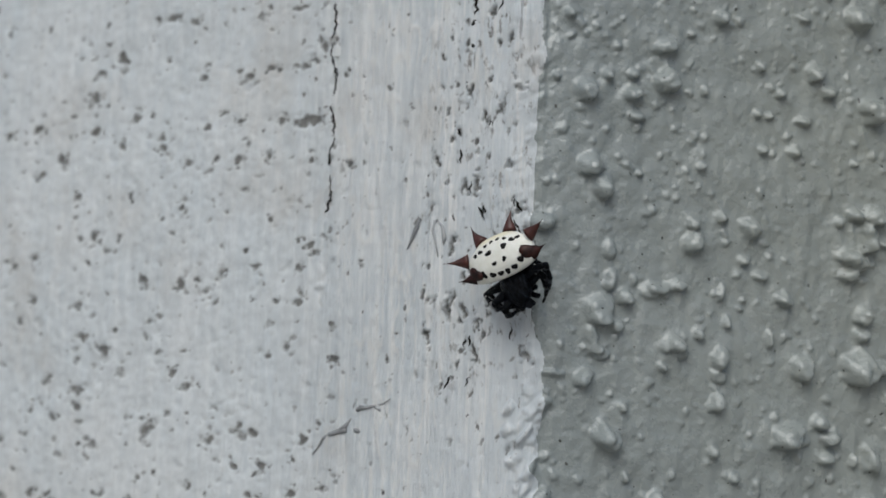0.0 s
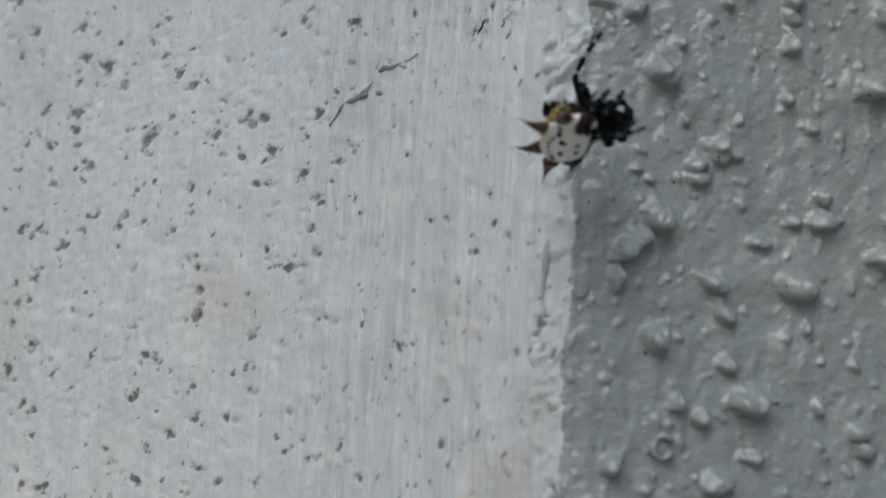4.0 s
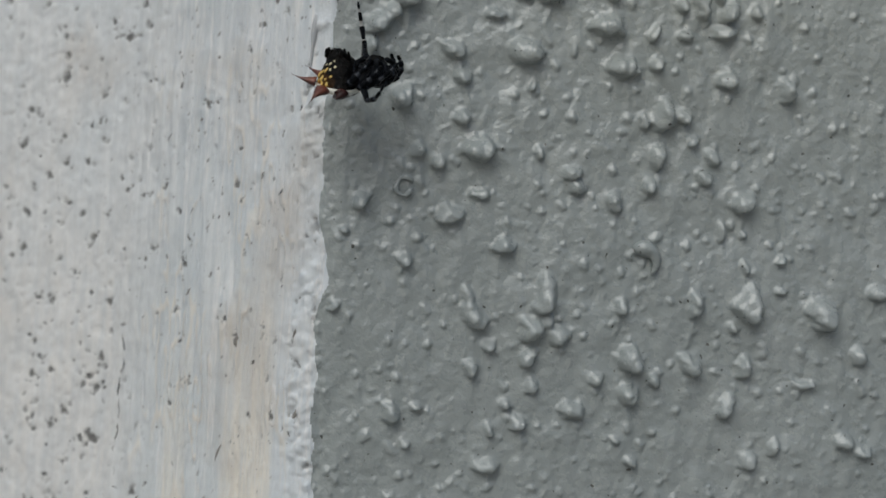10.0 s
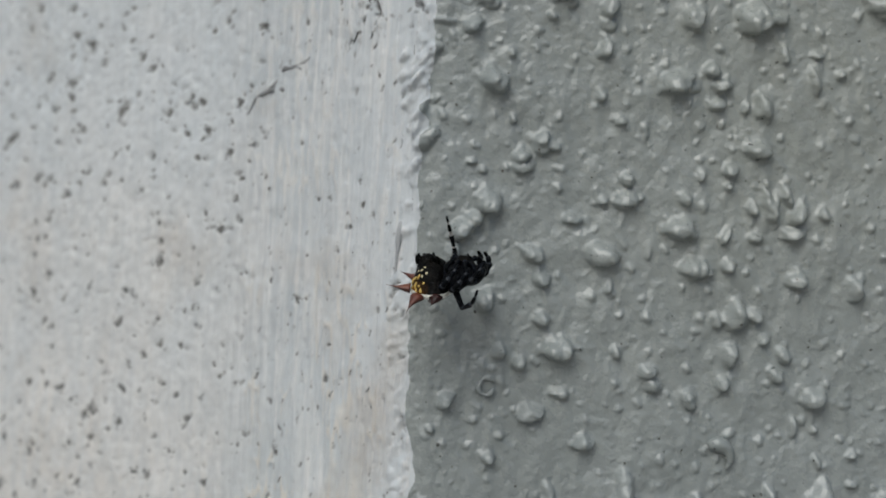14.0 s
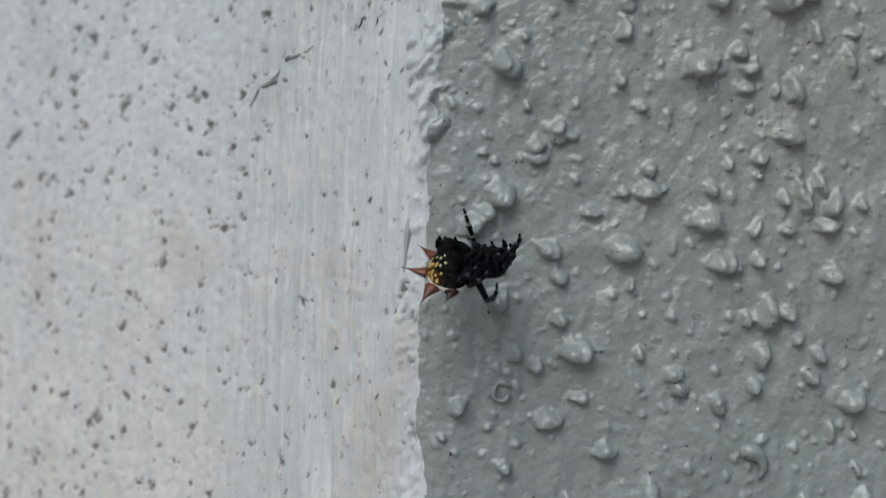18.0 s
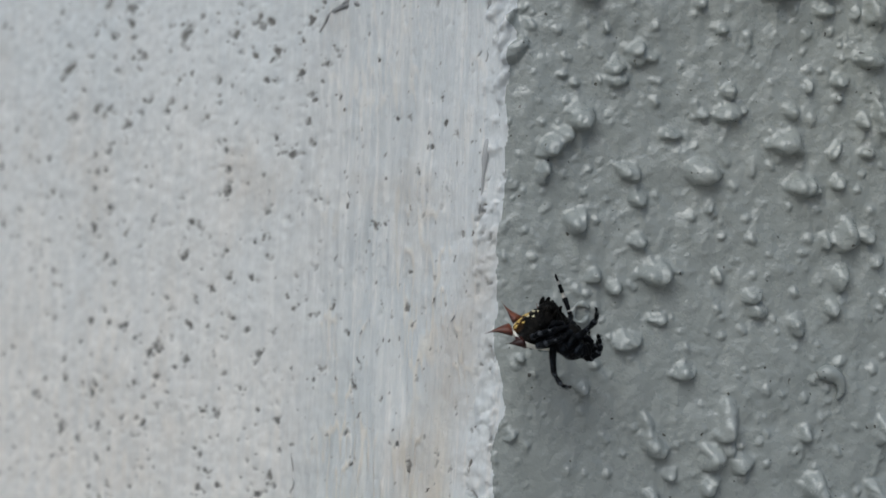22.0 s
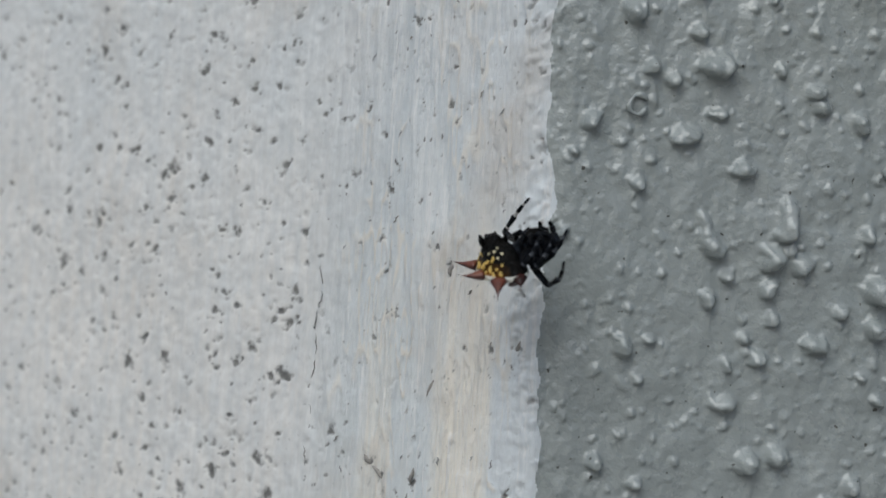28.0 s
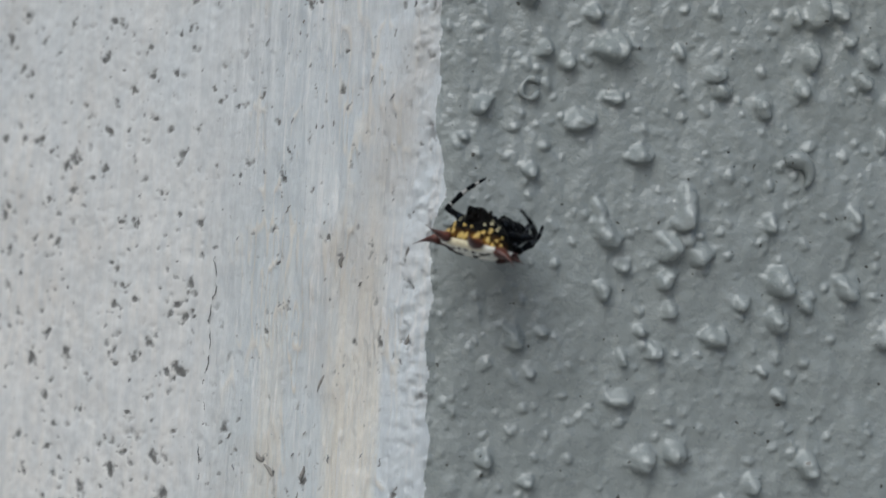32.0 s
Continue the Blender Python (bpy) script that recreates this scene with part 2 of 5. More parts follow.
# bare cement of the gouges, some flecks and the wall cores, and the near-black of the cracks
cement = material("bare_cement", (0.27, 0.255, 0.235), 0.95)
cm = ramp(cement, noise_at(cement, 1.2, detail=4), 0, 0.3, 0.7)
paint_colour(cement, mixed(cement, cm, (0.17, 0.16, 0.15), (0.38, 0.36, 0.33)))
crack_dark = material("crack_dark", (0.02, 0.018, 0.016), 1.0, spec=0.1)
smear_grey = material("smeared_paint", (0.4, 0.41, 0.42), 0.75)
flake_grey = material("scraped_paint", (0.27, 0.275, 0.28), 0.7)
ff = ramp(flake_grey, noise_at(flake_grey, 1.0, (1, 1, 0.4), 4), 0, 0.35, 0.65)
paint_colour(flake_grey, mixed(flake_grey, ff, (0.20, 0.205, 0.21), (0.34, 0.345, 0.35)))
soil = material("paving_concrete", (0.3, 0.29, 0.27), 0.9)
sm = ramp(soil, noise_at(soil, 120, detail=6), 0, 0.3, 0.7)
paint_colour(soil, mixed(soil, sm, (0.24, 0.23, 0.21), (0.36, 0.35, 0.33)))

# the spider
shell_white = material("shell_white", (0.8, 0.78, 0.68), 0.4)
sw = ramp(shell_white, noise_at(shell_white, 0.9, detail=4), 0, 0.3, 0.7)
paint_colour(shell_white, mixed(shell_white, sw, (0.77, 0.76, 0.68), (0.88, 0.875, 0.82)))
w_pos = node(shell_white, "ShaderNodeTexCoord")
w_sep = node(shell_white, "ShaderNodeSeparateXYZ")
link(shell_white, w_pos, "Object", w_sep, 0)
paint_colour(shell_white, mixed(shell_white, ramp(shell_white, w_sep, "Y", -0.0019, -0.0027, 0.0, 0.5), shell_white.node_tree.nodes["Mix"], (0.66, 0.52, 0.18)))
bumped(shell_white, [(noise_at(shell_white, 0.35, detail=3), 0.25)], 0.0001)
under_black = material("belly_black", (0.02, 0.02, 0.018), 0.45, spec=0.06)
ub = ramp(under_black, noise_at(under_black, 0.7, detail=4), 0, 0.4, 0.68)
u_black = mixed(under_black, ub, (0.002, 0.002, 0.002), (0.009, 0.008, 0.007))
u_pos = node(under_black, "ShaderNodeTexCoord")
u_sep = node(under_black, "ShaderNodeSeparateXYZ")
link(under_black, u_pos, "Object", u_sep, 0)
amber = times(under_black, times(under_black, ramp(under_black, u_sep, "Z", -0.0012, 0.0), ramp(under_black, u_sep, "Y", 0.0, -0.0016)),
              ramp(under_black, noise_at(under_black, 0.8, detail=3), 0, 0.35, 0.6))
# ragged grey highlights of the belly, painted into its base colour
u_sheen = ramp(under_black, noise_at(under_black, 0.6, detail=4, rough=0.7), 0, 0.60, 0.70, 0.0, 0.9)
u_base = mixed(under_black, u_sheen, u_black, (0.026, 0.028, 0.029))
paint_colour(under_black, mixed(under_black, amber, u_base, (0.26, 0.115, 0.020)))
bumped(under_black, [(noise_at(under_black, 0.5, detail=3), 1.0)], 0.0003)
spot_black = material("spot_black", (0.006, 0.005, 0.005), 0.5, spec=0.2)
yellow = material("yellow_spot", (0.58, 0.40, 0.10), 0.4)
pale_yellow = material("pale_yellow_spot", (0.60, 0.54, 0.34), 0.4)
spine_red = material("spine_red", (0.12, 0.018, 0.014), 0.38)
sn = node(spine_red, "ShaderNodeTexCoord")
sz = node(spine_red, "ShaderNodeSeparateXYZ")
link(spine_red, sn, "Normal", sz, 0)
under = ramp(spine_red, sz, "Z", 0.15, -0.9)
sr = ramp(spine_red, noise_at(spine_red, 0.8, detail=4), 0, 0.3, 0.7)
s_top = mixed(spine_red, sr, (0.035, 0.010, 0.008), (0.10, 0.028, 0.020))
s_low = mixed(spine_red, sr, (0.075, 0.014, 0.012), (0.21, 0.060, 0.020))
s_pos = node(spine_red, "ShaderNodeTexCoord")
s_flat = node(spine_red, "ShaderNodeVectorMath")
s_flat.operation = "LENGTH"
link(spine_red, s_pos, "Object", s_flat, 0)
s_tip = ramp(spine_red, s_flat, "Value", 0.0042, 0.0064, 0.0, 0.75)
s_body = mixed(spine_red, under, s_top, s_low)
paint_colour(spine_red, mixed(spine_red, s_tip, s_body, (0.028, 0.008, 0.007)))
bumped(spine_red, [(noise_at(spine_red, 0.5, detail=3), 0.5)], 0.0001)
spine_dark = material("spine_dark", (0.018, 0.007, 0.006), 0.4, spec=0.3)
sd = ramp(spine_dark, noise_at(spine_dark, 0.9, detail=3), 0, 0.35, 0.65)
paint_colour(spine_dark, mixed(spine_dark, sd, (0.008, 0.004, 0.004), (0.045, 0.012, 0.009)))
leg_black = material("leg_black", (0.012, 0.012, 0.014), 0.30, spec=0.07)
lb = ramp(leg_black, noise_at(leg_black, 0.5, detail=3), 0, 0.4, 0.7)
# the legs' bluish sheen is coloured in as lighter noise streaks
l_sheen = ramp(leg_black, noise_at(leg_black, 0.8, (1.6, 0.5, 0.6), 4, 0.7), 0, 0.54, 0.70, 0.0, 0.9)
l_base = mixed(leg_black, lb, (0.0012, 0.0015, 0.002), (0.006, 0.0075, 0.011))
paint_colour(leg_black, mixed(leg_black, l_sheen, l_base, (0.028, 0.036, 0.050)))
bumped(leg_black, [(noise_at(leg_black, 0.5, detail=4, rough=0.7), 1.0)], 0.0003)
leg_pale = material("leg_band_pale", (0.40, 0.39, 0.37), 0.6)
leg_dim = material("leg_band_dim", (0.024, 0.029, 0.038), 0.5)


# ---- walls ----
# lumps under the grey paint: place along the wall, height, half width, half height, in millimetres
LUMPS_A = [
    (37.2, 72.7, 1.5, 1.5), (30.5, 72.1, 0.8, 0.5), (20.5, 71.5, 1.0, 1.1), (2.8, 70.5, 0.7, 0.7),
    (17.1, 69.2, 0.5, 0.4), (13.8, 67.5, 1.5, 1.1), (25.4, 66.0, 0.6, 0.7), (32.0, 65.8, 1.2, 1.1),
    (10.2, 64.1, 0.8, 0.7), (7.2, 63.8, 0.8, 0.8), (14.2, 63.7, 1.7, 1.6), (33.7, 63.6, 1.0, 0.8),
    (1.5, 63.2, 0.4, 0.5), (27.8, 63.2, 0.7, 0.7), (18.6, 62.8, 0.5, 0.8), (39.0, 62.0, 1.8, 1.8),
    (10.2, 61.8, 1.1, 1.0), (4.9, 61.7, 1.3, 1.6), (25.1, 60.6, 0.5, 0.5), (26.5, 60.4, 0.6, 0.5),
    (30.6, 60.1, 1.1, 0.6), (10.6, 59.2, 1.1, 0.7), (25.8, 56.4, 0.7, 0.6), (29.6, 56.4, 1.0, 0.6),
]
LUMPS_B = [
    (36.9, 55.5, 0.5, 0.4), (18.4, 54.0, 0.6, 0.6), (45.2, 53.3, 1.1, 1.3), (5.5, 53.1, 1.6, 1.4),
    (11.1, 52.8, 0.5, 0.5), (6.8, 50.9, 1.2, 1.6), (36.9, 49.6, 1.0, 1.0), (39.3, 49.6, 1.8, 1.2),
    (46.5, 49.0, 1.2, 1.2), (35.1, 48.7, 0.7, 0.7), (20.8, 48.3, 0.7, 0.8), (38.7, 47.5, 1.1, 2.0),
    (17.5, 47.4, 1.0, 0.8), (24.2, 47.2, 1.3, 1.2), (1.1, 46.8, 1.5, 1.2), (38.6, 46.4, 1.2, 1.2),
    (41.3, 46.4, 2.2, 0.6), (17.5, 45.5, 1.5, 1.3), (47.8, 45.4, 1.0, 0.9), (36.9, 44.4, 2.1, 1.5),
    (23.6, 43.6, 0.8, 0.6), (36.1, 42.6, 1.7, 0.9), (25.6, 41.8, 1.0, 0.5), (8.0, 40.6, 0.7, 1.5),
]
LUMPS_C = [
    (15.9, 40.4, 0.8, 0.8), (13.3, 39.9, 1.5, 0.8), (20.9, 39.7, 0.5, 1.2), (28.3, 39.4, 1.1, 1.0),
    (9.7, 38.8, 1.0, 1.0), (38.1, 38.0, 1.1, 1.2), (21.6, 36.5, 0.6, 0.8), (6.8, 36.4, 1.4, 1.2),
    (37.8, 35.7, 1.0, 0.9), (18.3, 35.1, 0.7, 0.7), (26.7, 34.9, 0.5, 1.3), (52.4, 34.5, 2.1, 1.8),
    (15.4, 34.0, 1.3, 1.2), (6.3, 33.0, 1.4, 0.8), (20.7, 32.4, 1.1, 1.3), (40.0, 32.2, 1.5, 1.2),
    (37.6, 32.1, 2.2, 2.4), (30.4, 31.8, 1.5, 1.8), (14.1, 31.2, 0.7, 0.6), (4.7, 29.8, 1.1, 1.2),
    (41.0, 28.1, 0.7, 1.7), (45.0, 28.0, 0.9, 0.5), (20.4, 27.7, 1.0, 1.3), (9.6, 26.6, 0.6, 0.6),
]
LUMPS_D = [
    (32.8, 25.9, 1.1, 1.2), (47.8, 25.9, 0.6, 0.7), (44.7, 25.1, 0.6, 1.7), (28.8, 24.2, 2.4, 1.7),
    (33.9, 24.1, 1.3, 1.1), (7.8, 23.5, 1.6, 1.7), (20.2, 22.1, 0.7, 0.8), (33.5, 21.8, 1.3, 0.8),
    (38.9, 21.8, 1.0, 2.2), (36.9, 21.6, 0.5, 1.2), (22.5, 19.3, 0.8, 0.7), (10.1, 19.0, 0.5, 0.7),
    (13.3, 16.9, 1.0, 1.1), (38.5, 16.8, 1.6, 1.1), (14.9, 16.0, 0.9, 0.6), (11.2, 14.7, 1.1, 1.0),
    (35.4, 14.2, 1.0, 0.9), (5.7, 13.8, 0.7, 0.3), (32.1, 13.5, 0.5, 0.9), (6.9, 13.0, 0.5, 0.5),
    (23.4, 12.6, 0.9, 0.9), (35.2, 12.3, 0.5, 0.6), (42.0, 11.6, 0.7, 1.7), (30.3, 10.6, 0.9, 0.9),
]
LUMPS_E = [
    (23.5, 10.4, 1.9, 1.2), (40.2, 10.0, 0.9, 2.2), (20.7, 10.0, 0.7, 0.7), (38.0, 9.9, 0.9, 0.9),
    (46.3, 9.6, 0.7, 0.9), (43.3, 9.5, 1.2, 1.6), (7.7, 9.2, 1.4, 1.6), (17.4, 7.7, 1.6, 0.7),
    (42.7, 7.3, 1.6, 1.0), (6.1, 7.3, 1.2, 0.9), (29.8, 7.2, 2.2, 1.4), (35.0, 6.7, 0.7, 1.4),
    (38.4, 6.5, 1.0, 0.6), (4.7, 6.0, 1.6, 1.4), (20.9, 3.8, 2.1, 1.7), (13.2, 3.5, 1.6, 1.2),
    (35.4, 3.3, 0.9, 0.9), (3.9, 3.2, 0.9, 1.6), (31.7, 2.9, 1.9, 1.4), (43.4, 2.1, 1.2, 1.2),
    (50.2, 1.1, 1.2, 1.6), (14.2, 0.7, 1.1, 0.9), (21.9, 0.1, 0.5, 0.9), (7.8, -2.0, 1.4, 1.6),
]
LUMPS_F = [
    (38.6, -2.4, 1.1, 0.9), (36.5, -2.5, 1.4, 2.2), (34.4, -3.2, 0.6, 1.2), (14.3, -3.9, 1.0, 1.0),
    (39.9, -5.1, 0.6, 0.9), (42.1, -6.6, 0.9, 1.0), (36.0, -7.1, 1.0, 1.6), (16.6, -7.2, 2.2, 1.6),
    (23.1, -7.3, 0.6, 0.9), (9.8, -7.8, 1.0, 1.0), (12.0, -8.9, 1.0, 0.9), (41.3, -9.1, 1.0, 1.1),
    (26.8, -9.3, 1.2, 0.9), (35.2, -10.2, 0.9, 1.1), (27.2, -10.8, 1.2, 0.9), (45.9, -11.4, 1.6, 1.4),
    (16.8, -12.2, 1.4, 0.7), (31.5, -12.2, 1.0, 1.2), (4.1, -13.6, 1.0, 1.1), (13.5, -14.7, 1.9, 1.1),
    (43.5, -14.8, 0.6, 1.4), (46.0, -15.0, 0.5, 0.5), (2.7, -17.0, 0.5, 0.5), (19.7, -17.6, 1.4, 1.0),
]
LUMPS_G = [
    (50.3, -17.6, 0.7, 0.7), (46.4, -18.7, 0.5, 0.9), (9.0, -19.8, 0.9, 0.9), (61.2, -20.7, 1.5, 0.9),
    (50.4, -21.0, 0.9, 0.5), (46.8, -22.7, 1.8, 2.2), (41.1, -23.1, 0.9, 1.7), (55.3, -23.2, 1.8, 2.0),
    (24.3, -23.6, 1.1, 1.8), (32.9, -23.7, 0.8, 1.1), (16.4, -25.0, 1.0, 1.8), (1.5, -25.3, 0.6, 0.7),
    (45.3, -25.3, 0.6, 0.7), (17.3, -26.0, 1.1, 1.3), (23.0, -26.6, 1.4, 1.6), (25.9, -27.5, 1.1, 0.9),
    (59.3, -27.7, 0.9, 1.1), (18.6, -28.8, 0.8, 0.8), (34.1, -29.3, 1.7, 1.7), (46.8, -29.6, 1.0, 1.5),
    (22.9, -29.7, 0.9, 1.3), (40.7, -29.8, 1.3, 1.4), (53.4, -31.1, 1.5, 0.6), (16.7, -31.2, 0.9, 1.0),
]
LUMPS_H = [
    (36.8, -31.5, 0.8, 0.9), (30.5, -31.8, 0.9, 0.8), (23.4, -32.8, 0.8, 1.0), (34.0, -33.1, 1.4, 1.3),
    (44.8, -34.0, 1.0, 1.4), (20.7, -35.0, 0.7, 0.7), (28.1, -35.1, 1.6, 1.1), (11.0, -35.8, 0.8, 0.5),
    (8.2, -36.6, 1.1, 1.3), (22.2, -36.9, 1.1, 1.0), (58.1, -37.0, 1.2, 1.0), (19.1, -37.9, 0.5, 1.0),
    (50.3, -38.1, 0.7, 1.0), (60.4, -38.2, 1.2, 0.6), (32.9, -38.3, 0.5, 0.5), (47.6, -39.8, 0.9, 1.2),
    (10.1, -39.9, 0.5, 0.5), (34.7, -40.4, 0.7, 0.8), (18.8, -41.7, 1.7, 0.9), (24.8, -46.7, 1.3, 1.4),
    (37.7, -47.1, 1.3, 1.3), (21.7, -47.5, 1.4, 1.4), (6.0, -48.4, 1.0, 1.0), (32.4, -49.2, 0.9, 1.3),
]
LUMPS_I = [
    (10.4, -50.4, 0.9, 0.8), (30.2, -51.0, 0.8, 0.6), (42.3, -52.3, 1.1, 1.3), (20.3, -52.4, 0.9, 0.8),
    (8.6, -54.0, 0.8, 0.8), (24.4, -54.8, 0.5, 0.7), (11.8, -55.2, 0.8, 0.9), (14.4, -55.3, 1.0, 1.0),
    (8.2, -56.8, 1.6, 1.5), (40.9, -57.0, 0.7, 0.8), (34.0, -57.1, 1.6, 1.3), (38.3, -57.1, 0.9, 0.8),
    (12.9, -58.3, 0.7, 0.5), (26.8, -60.9, 1.7, 1.6), (15.1, -61.9, 0.5, 0.6), (41.2, -62.1, 0.8, 0.9),
    (35.4, -62.1, 1.1, 1.4), (30.3, -63.3, 0.8, 0.6), (11.5, -64.4, 0.6, 0.8), (10.1, -64.4, 0.9, 1.1),
    (42.2, -64.9, 1.0, 0.8), (31.6, -64.9, 0.9, 0.9), (29.0, -65.4, 1.3, 1.4), (5.6, -65.6, 0.6, 0.6),
]
LUMPS_J = [
    (17.3, -66.0, 1.0, 1.1), (3.1, -66.3, 0.8, 0.8),
]
# pits in the white plaster: place, height, radius, in millimetres
PITS_A = [
    (-41.4, 74.5, 0.9), (-29.5, 74.1, 0.3), (-38.6, 73.7, 0.5), (-26.2, 73.6, 0.5),
    (-47.7, 70.1, 0.9), (-7.8, 69.8, 0.4), (-23.2, 68.6, 0.7), (-50.3, 68.5, 0.7),
    (-36.9, 67.9, 0.4), (-7.7, 67.5, 0.6), (-29.1, 66.6, 0.5), (-37.1, 66.3, 0.4),
    (-25.3, 66.3, 0.6), (-31.7, 65.9, 0.7), (-50.8, 65.1, 0.8), (-32.7, 65.0, 0.4),
    (-15.9, 62.8, 0.4), (-8.7, 62.6, 0.6), (-45.4, 61.9, 0.7), (-58.4, 61.7, 0.8),
    (-34.5, 61.5, 0.4), (-62.4, 61.3, 0.6), (-50.5, 60.5, 0.6), (-32.4, 60.2, 0.5),
    (-27.5, 59.8, 0.5), (-24.0, 59.7, 0.7), (-25.3, 59.2, 0.8), (-47.0, 58.5, 0.6),
    (-41.6, 57.7, 0.7), (-54.9, 57.1, 0.7), (-6.5, 55.9, 0.5), (-34.9, 55.8, 0.4),
]
PITS_B = [
    (-32.2, 55.4, 0.5), (-38.3, 55.4, 0.6), (-57.5, 55.4, 0.6), (-28.9, 55.4, 0.5),
    (-24.1, 54.6, 0.4), (-19.8, 54.0, 0.7), (-52.2, 52.1, 0.5), (-45.5, 51.8, 0.5),
    (-9.3, 51.5, 0.4), (-11.5, 50.0, 0.5), (-39.0, 49.7, 0.6), (-28.2, 47.7, 0.5),
    (-12.6, 46.8, 0.5), (-50.0, 46.6, 1.1), (-21.6, 46.0, 0.5), (-23.7, 44.4, 0.5),
    (-57.7, 44.1, 0.6), (-60.6, 43.3, 0.6), (-24.8, 41.8, 0.5), (-33.2, 41.7, 0.4),
    (-43.1, 40.9, 0.6), (-36.5, 40.7, 0.4), (-38.5, 40.4, 0.6), (-35.4, 39.3, 0.6),
    (-57.5, 38.3, 0.5), (-10.3, 38.0, 0.4), (-51.3, 37.8, 0.7), (-13.4, 37.0, 0.4),
    (-42.0, 35.5, 0.4), (-46.3, 34.5, 0.4), (-14.2, 34.1, 0.3), (-42.3, 33.6, 0.4),
]
PITS_C = [
    (-50.6, 33.6, 0.6), (-7.5, 32.3, 0.4), (-47.6, 31.9, 0.7), (-37.7, 31.9, 0.4),
    (-20.7, 31.1, 0.5), (-38.9, 29.1, 0.6), (-54.8, 28.3, 0.5), (-37.4, 27.7, 0.6),
    (-50.9, 26.8, 0.9), (-50.8, 24.6, 0.6), (-5.6, 23.9, 0.3), (-21.9, 23.6, 0.4),
    (-54.1, 23.4, 0.7), (-12.6, 23.4, 0.3), (-29.3, 22.3, 0.8), (-41.9, 21.8, 1.0),
    (-23.6, 21.6, 0.6), (-34.1, 21.0, 0.6), (-50.2, 19.9, 0.5), (-48.6, 19.8, 0.7),
    (-61.7, 19.5, 0.8), (-24.5, 19.3, 0.3), (-28.1, 18.4, 0.6), (-31.0, 18.2, 0.5),
    (-14.8, 16.2, 0.4), (-42.3, 16.2, 0.4), (-36.1, 15.7, 0.5), (-28.3, 14.8, 0.3),
    (-46.8, 13.8, 0.4), (-56.2, 13.5, 0.5), (-54.1, 13.3, 0.5), (-41.1, 12.5, 0.4),
]
PITS_D = [
    (-60.6, 12.5, 0.6), (-19.5, 12.3, 0.3), (-44.1, 12.2, 0.5), (-22.6, 12.1, 0.4),
    (-50.6, 10.8, 0.8), (-12.3, 9.2, 0.4), (-6.7, 8.4, 0.4), (-27.7, 7.7, 0.5),
    (-8.7, 7.5, 0.3), (-53.6, 7.4, 0.6), (-8.3, 5.9, 0.5), (-25.5, 5.6, 0.6),
    (-34.4, 1.3, 0.6), (-53.1, -0.4, 0.5), (-45.7, -2.3, 0.4), (-39.3, -2.6, 0.6),
    (-13.3, -2.7, 0.4), (-14.7, -2.8, 0.5), (-55.6, -3.0, 0.6), (-37.8, -3.5, 0.4),
    (-28.8, -4.3, 0.4), (-34.0, -6.0, 0.4), (-40.5, -7.0, 0.5), (-10.2, -8.1, 0.4),
    (-30.3, -9.3, 0.4), (-33.4, -9.5, 0.4), (-51.9, -10.7, 0.4), (-36.0, -10.8, 0.4),
    (-32.6, -14.5, 0.4), (-39.5, -15.5, 0.6), (-17.4, -15.5, 0.5), (-26.9, -15.9, 0.4),
]
PITS_E = [
    (-49.4, -16.3, 0.7), (-28.9, -18.7, 0.6), (-43.8, -18.9, 0.6), (-45.1, -19.7, 0.6),
    (-39.5, -20.3, 0.5), (-41.1, -21.2, 0.4), (-16.4, -21.4, 0.6), (-43.9, -22.8, 0.5),
    (-31.3, -23.0, 0.4), (-47.4, -23.8, 0.5), (-54.6, -25.9, 0.8), (-35.0, -26.1, 0.4),
    (-36.5, -26.4, 0.4), (-17.0, -26.8, 0.4), (-10.9, -27.5, 0.5), (-49.3, -28.8, 0.4),
    (-45.7, -29.1, 0.5), (-9.6, -29.3, 0.4), (-60.1, -31.0, 0.6), (-37.5, -31.3, 0.5),
    (-57.0, -32.5, 0.4), (-26.5, -33.3, 0.5), (-35.7, -33.8, 0.5), (-14.9, -35.1, 0.4),
    (-28.2, -35.6, 0.6), (-27.0, -36.9, 0.6), (-46.2, -40.0, 0.6), (-31.7, -40.2, 0.6),
    (-33.5, -42.0, 0.5), (-43.4, -42.0, 0.6), (-27.0, -43.0, 0.6), (-48.7, -43.2, 0.7),
]
PITS_F = [
    (-28.8, -43.3, 0.5), (-33.9, -48.3, 0.4), (-40.8, -48.9, 0.4), (-16.5, -51.1, 0.4),
    (-15.4, -52.5, 0.4), (-11.9, -52.8, 0.4), (-34.0, -52.9, 0.5), (-49.8, -53.1, 0.6),
    (-45.2, -53.8, 0.4), (-35.8, -54.9, 0.4), (-14.9, -56.1, 0.3), (-28.3, -56.7, 0.8),
    (-48.6, -57.3, 0.6), (-18.4, -57.4, 0.4), (-39.8, -57.9, 0.6), (-36.0, -58.8, 0.3),
    (-45.2, -59.8, 0.5), (-32.3, -59.8, 0.6), (-29.6, -60.1, 0.3), (-41.7, -60.4, 0.6),
    (-37.9, -61.2, 0.5), (-26.5, -61.8, 0.3), (-15.2, -61.9, 0.4), (-53.7, -63.4, 0.5),
    (-27.8, -64.4, 0.9), (-14.0, -64.5, 0.5), (-40.4, -66.1, 0.8), (-35.1, -66.2, 0.6),
    (-45.2, -66.3, 0.7), (-49.7, -67.5, 0.4), (-52.9, -68.4, 0.4), (-47.2, -69.7, 0.4),
]
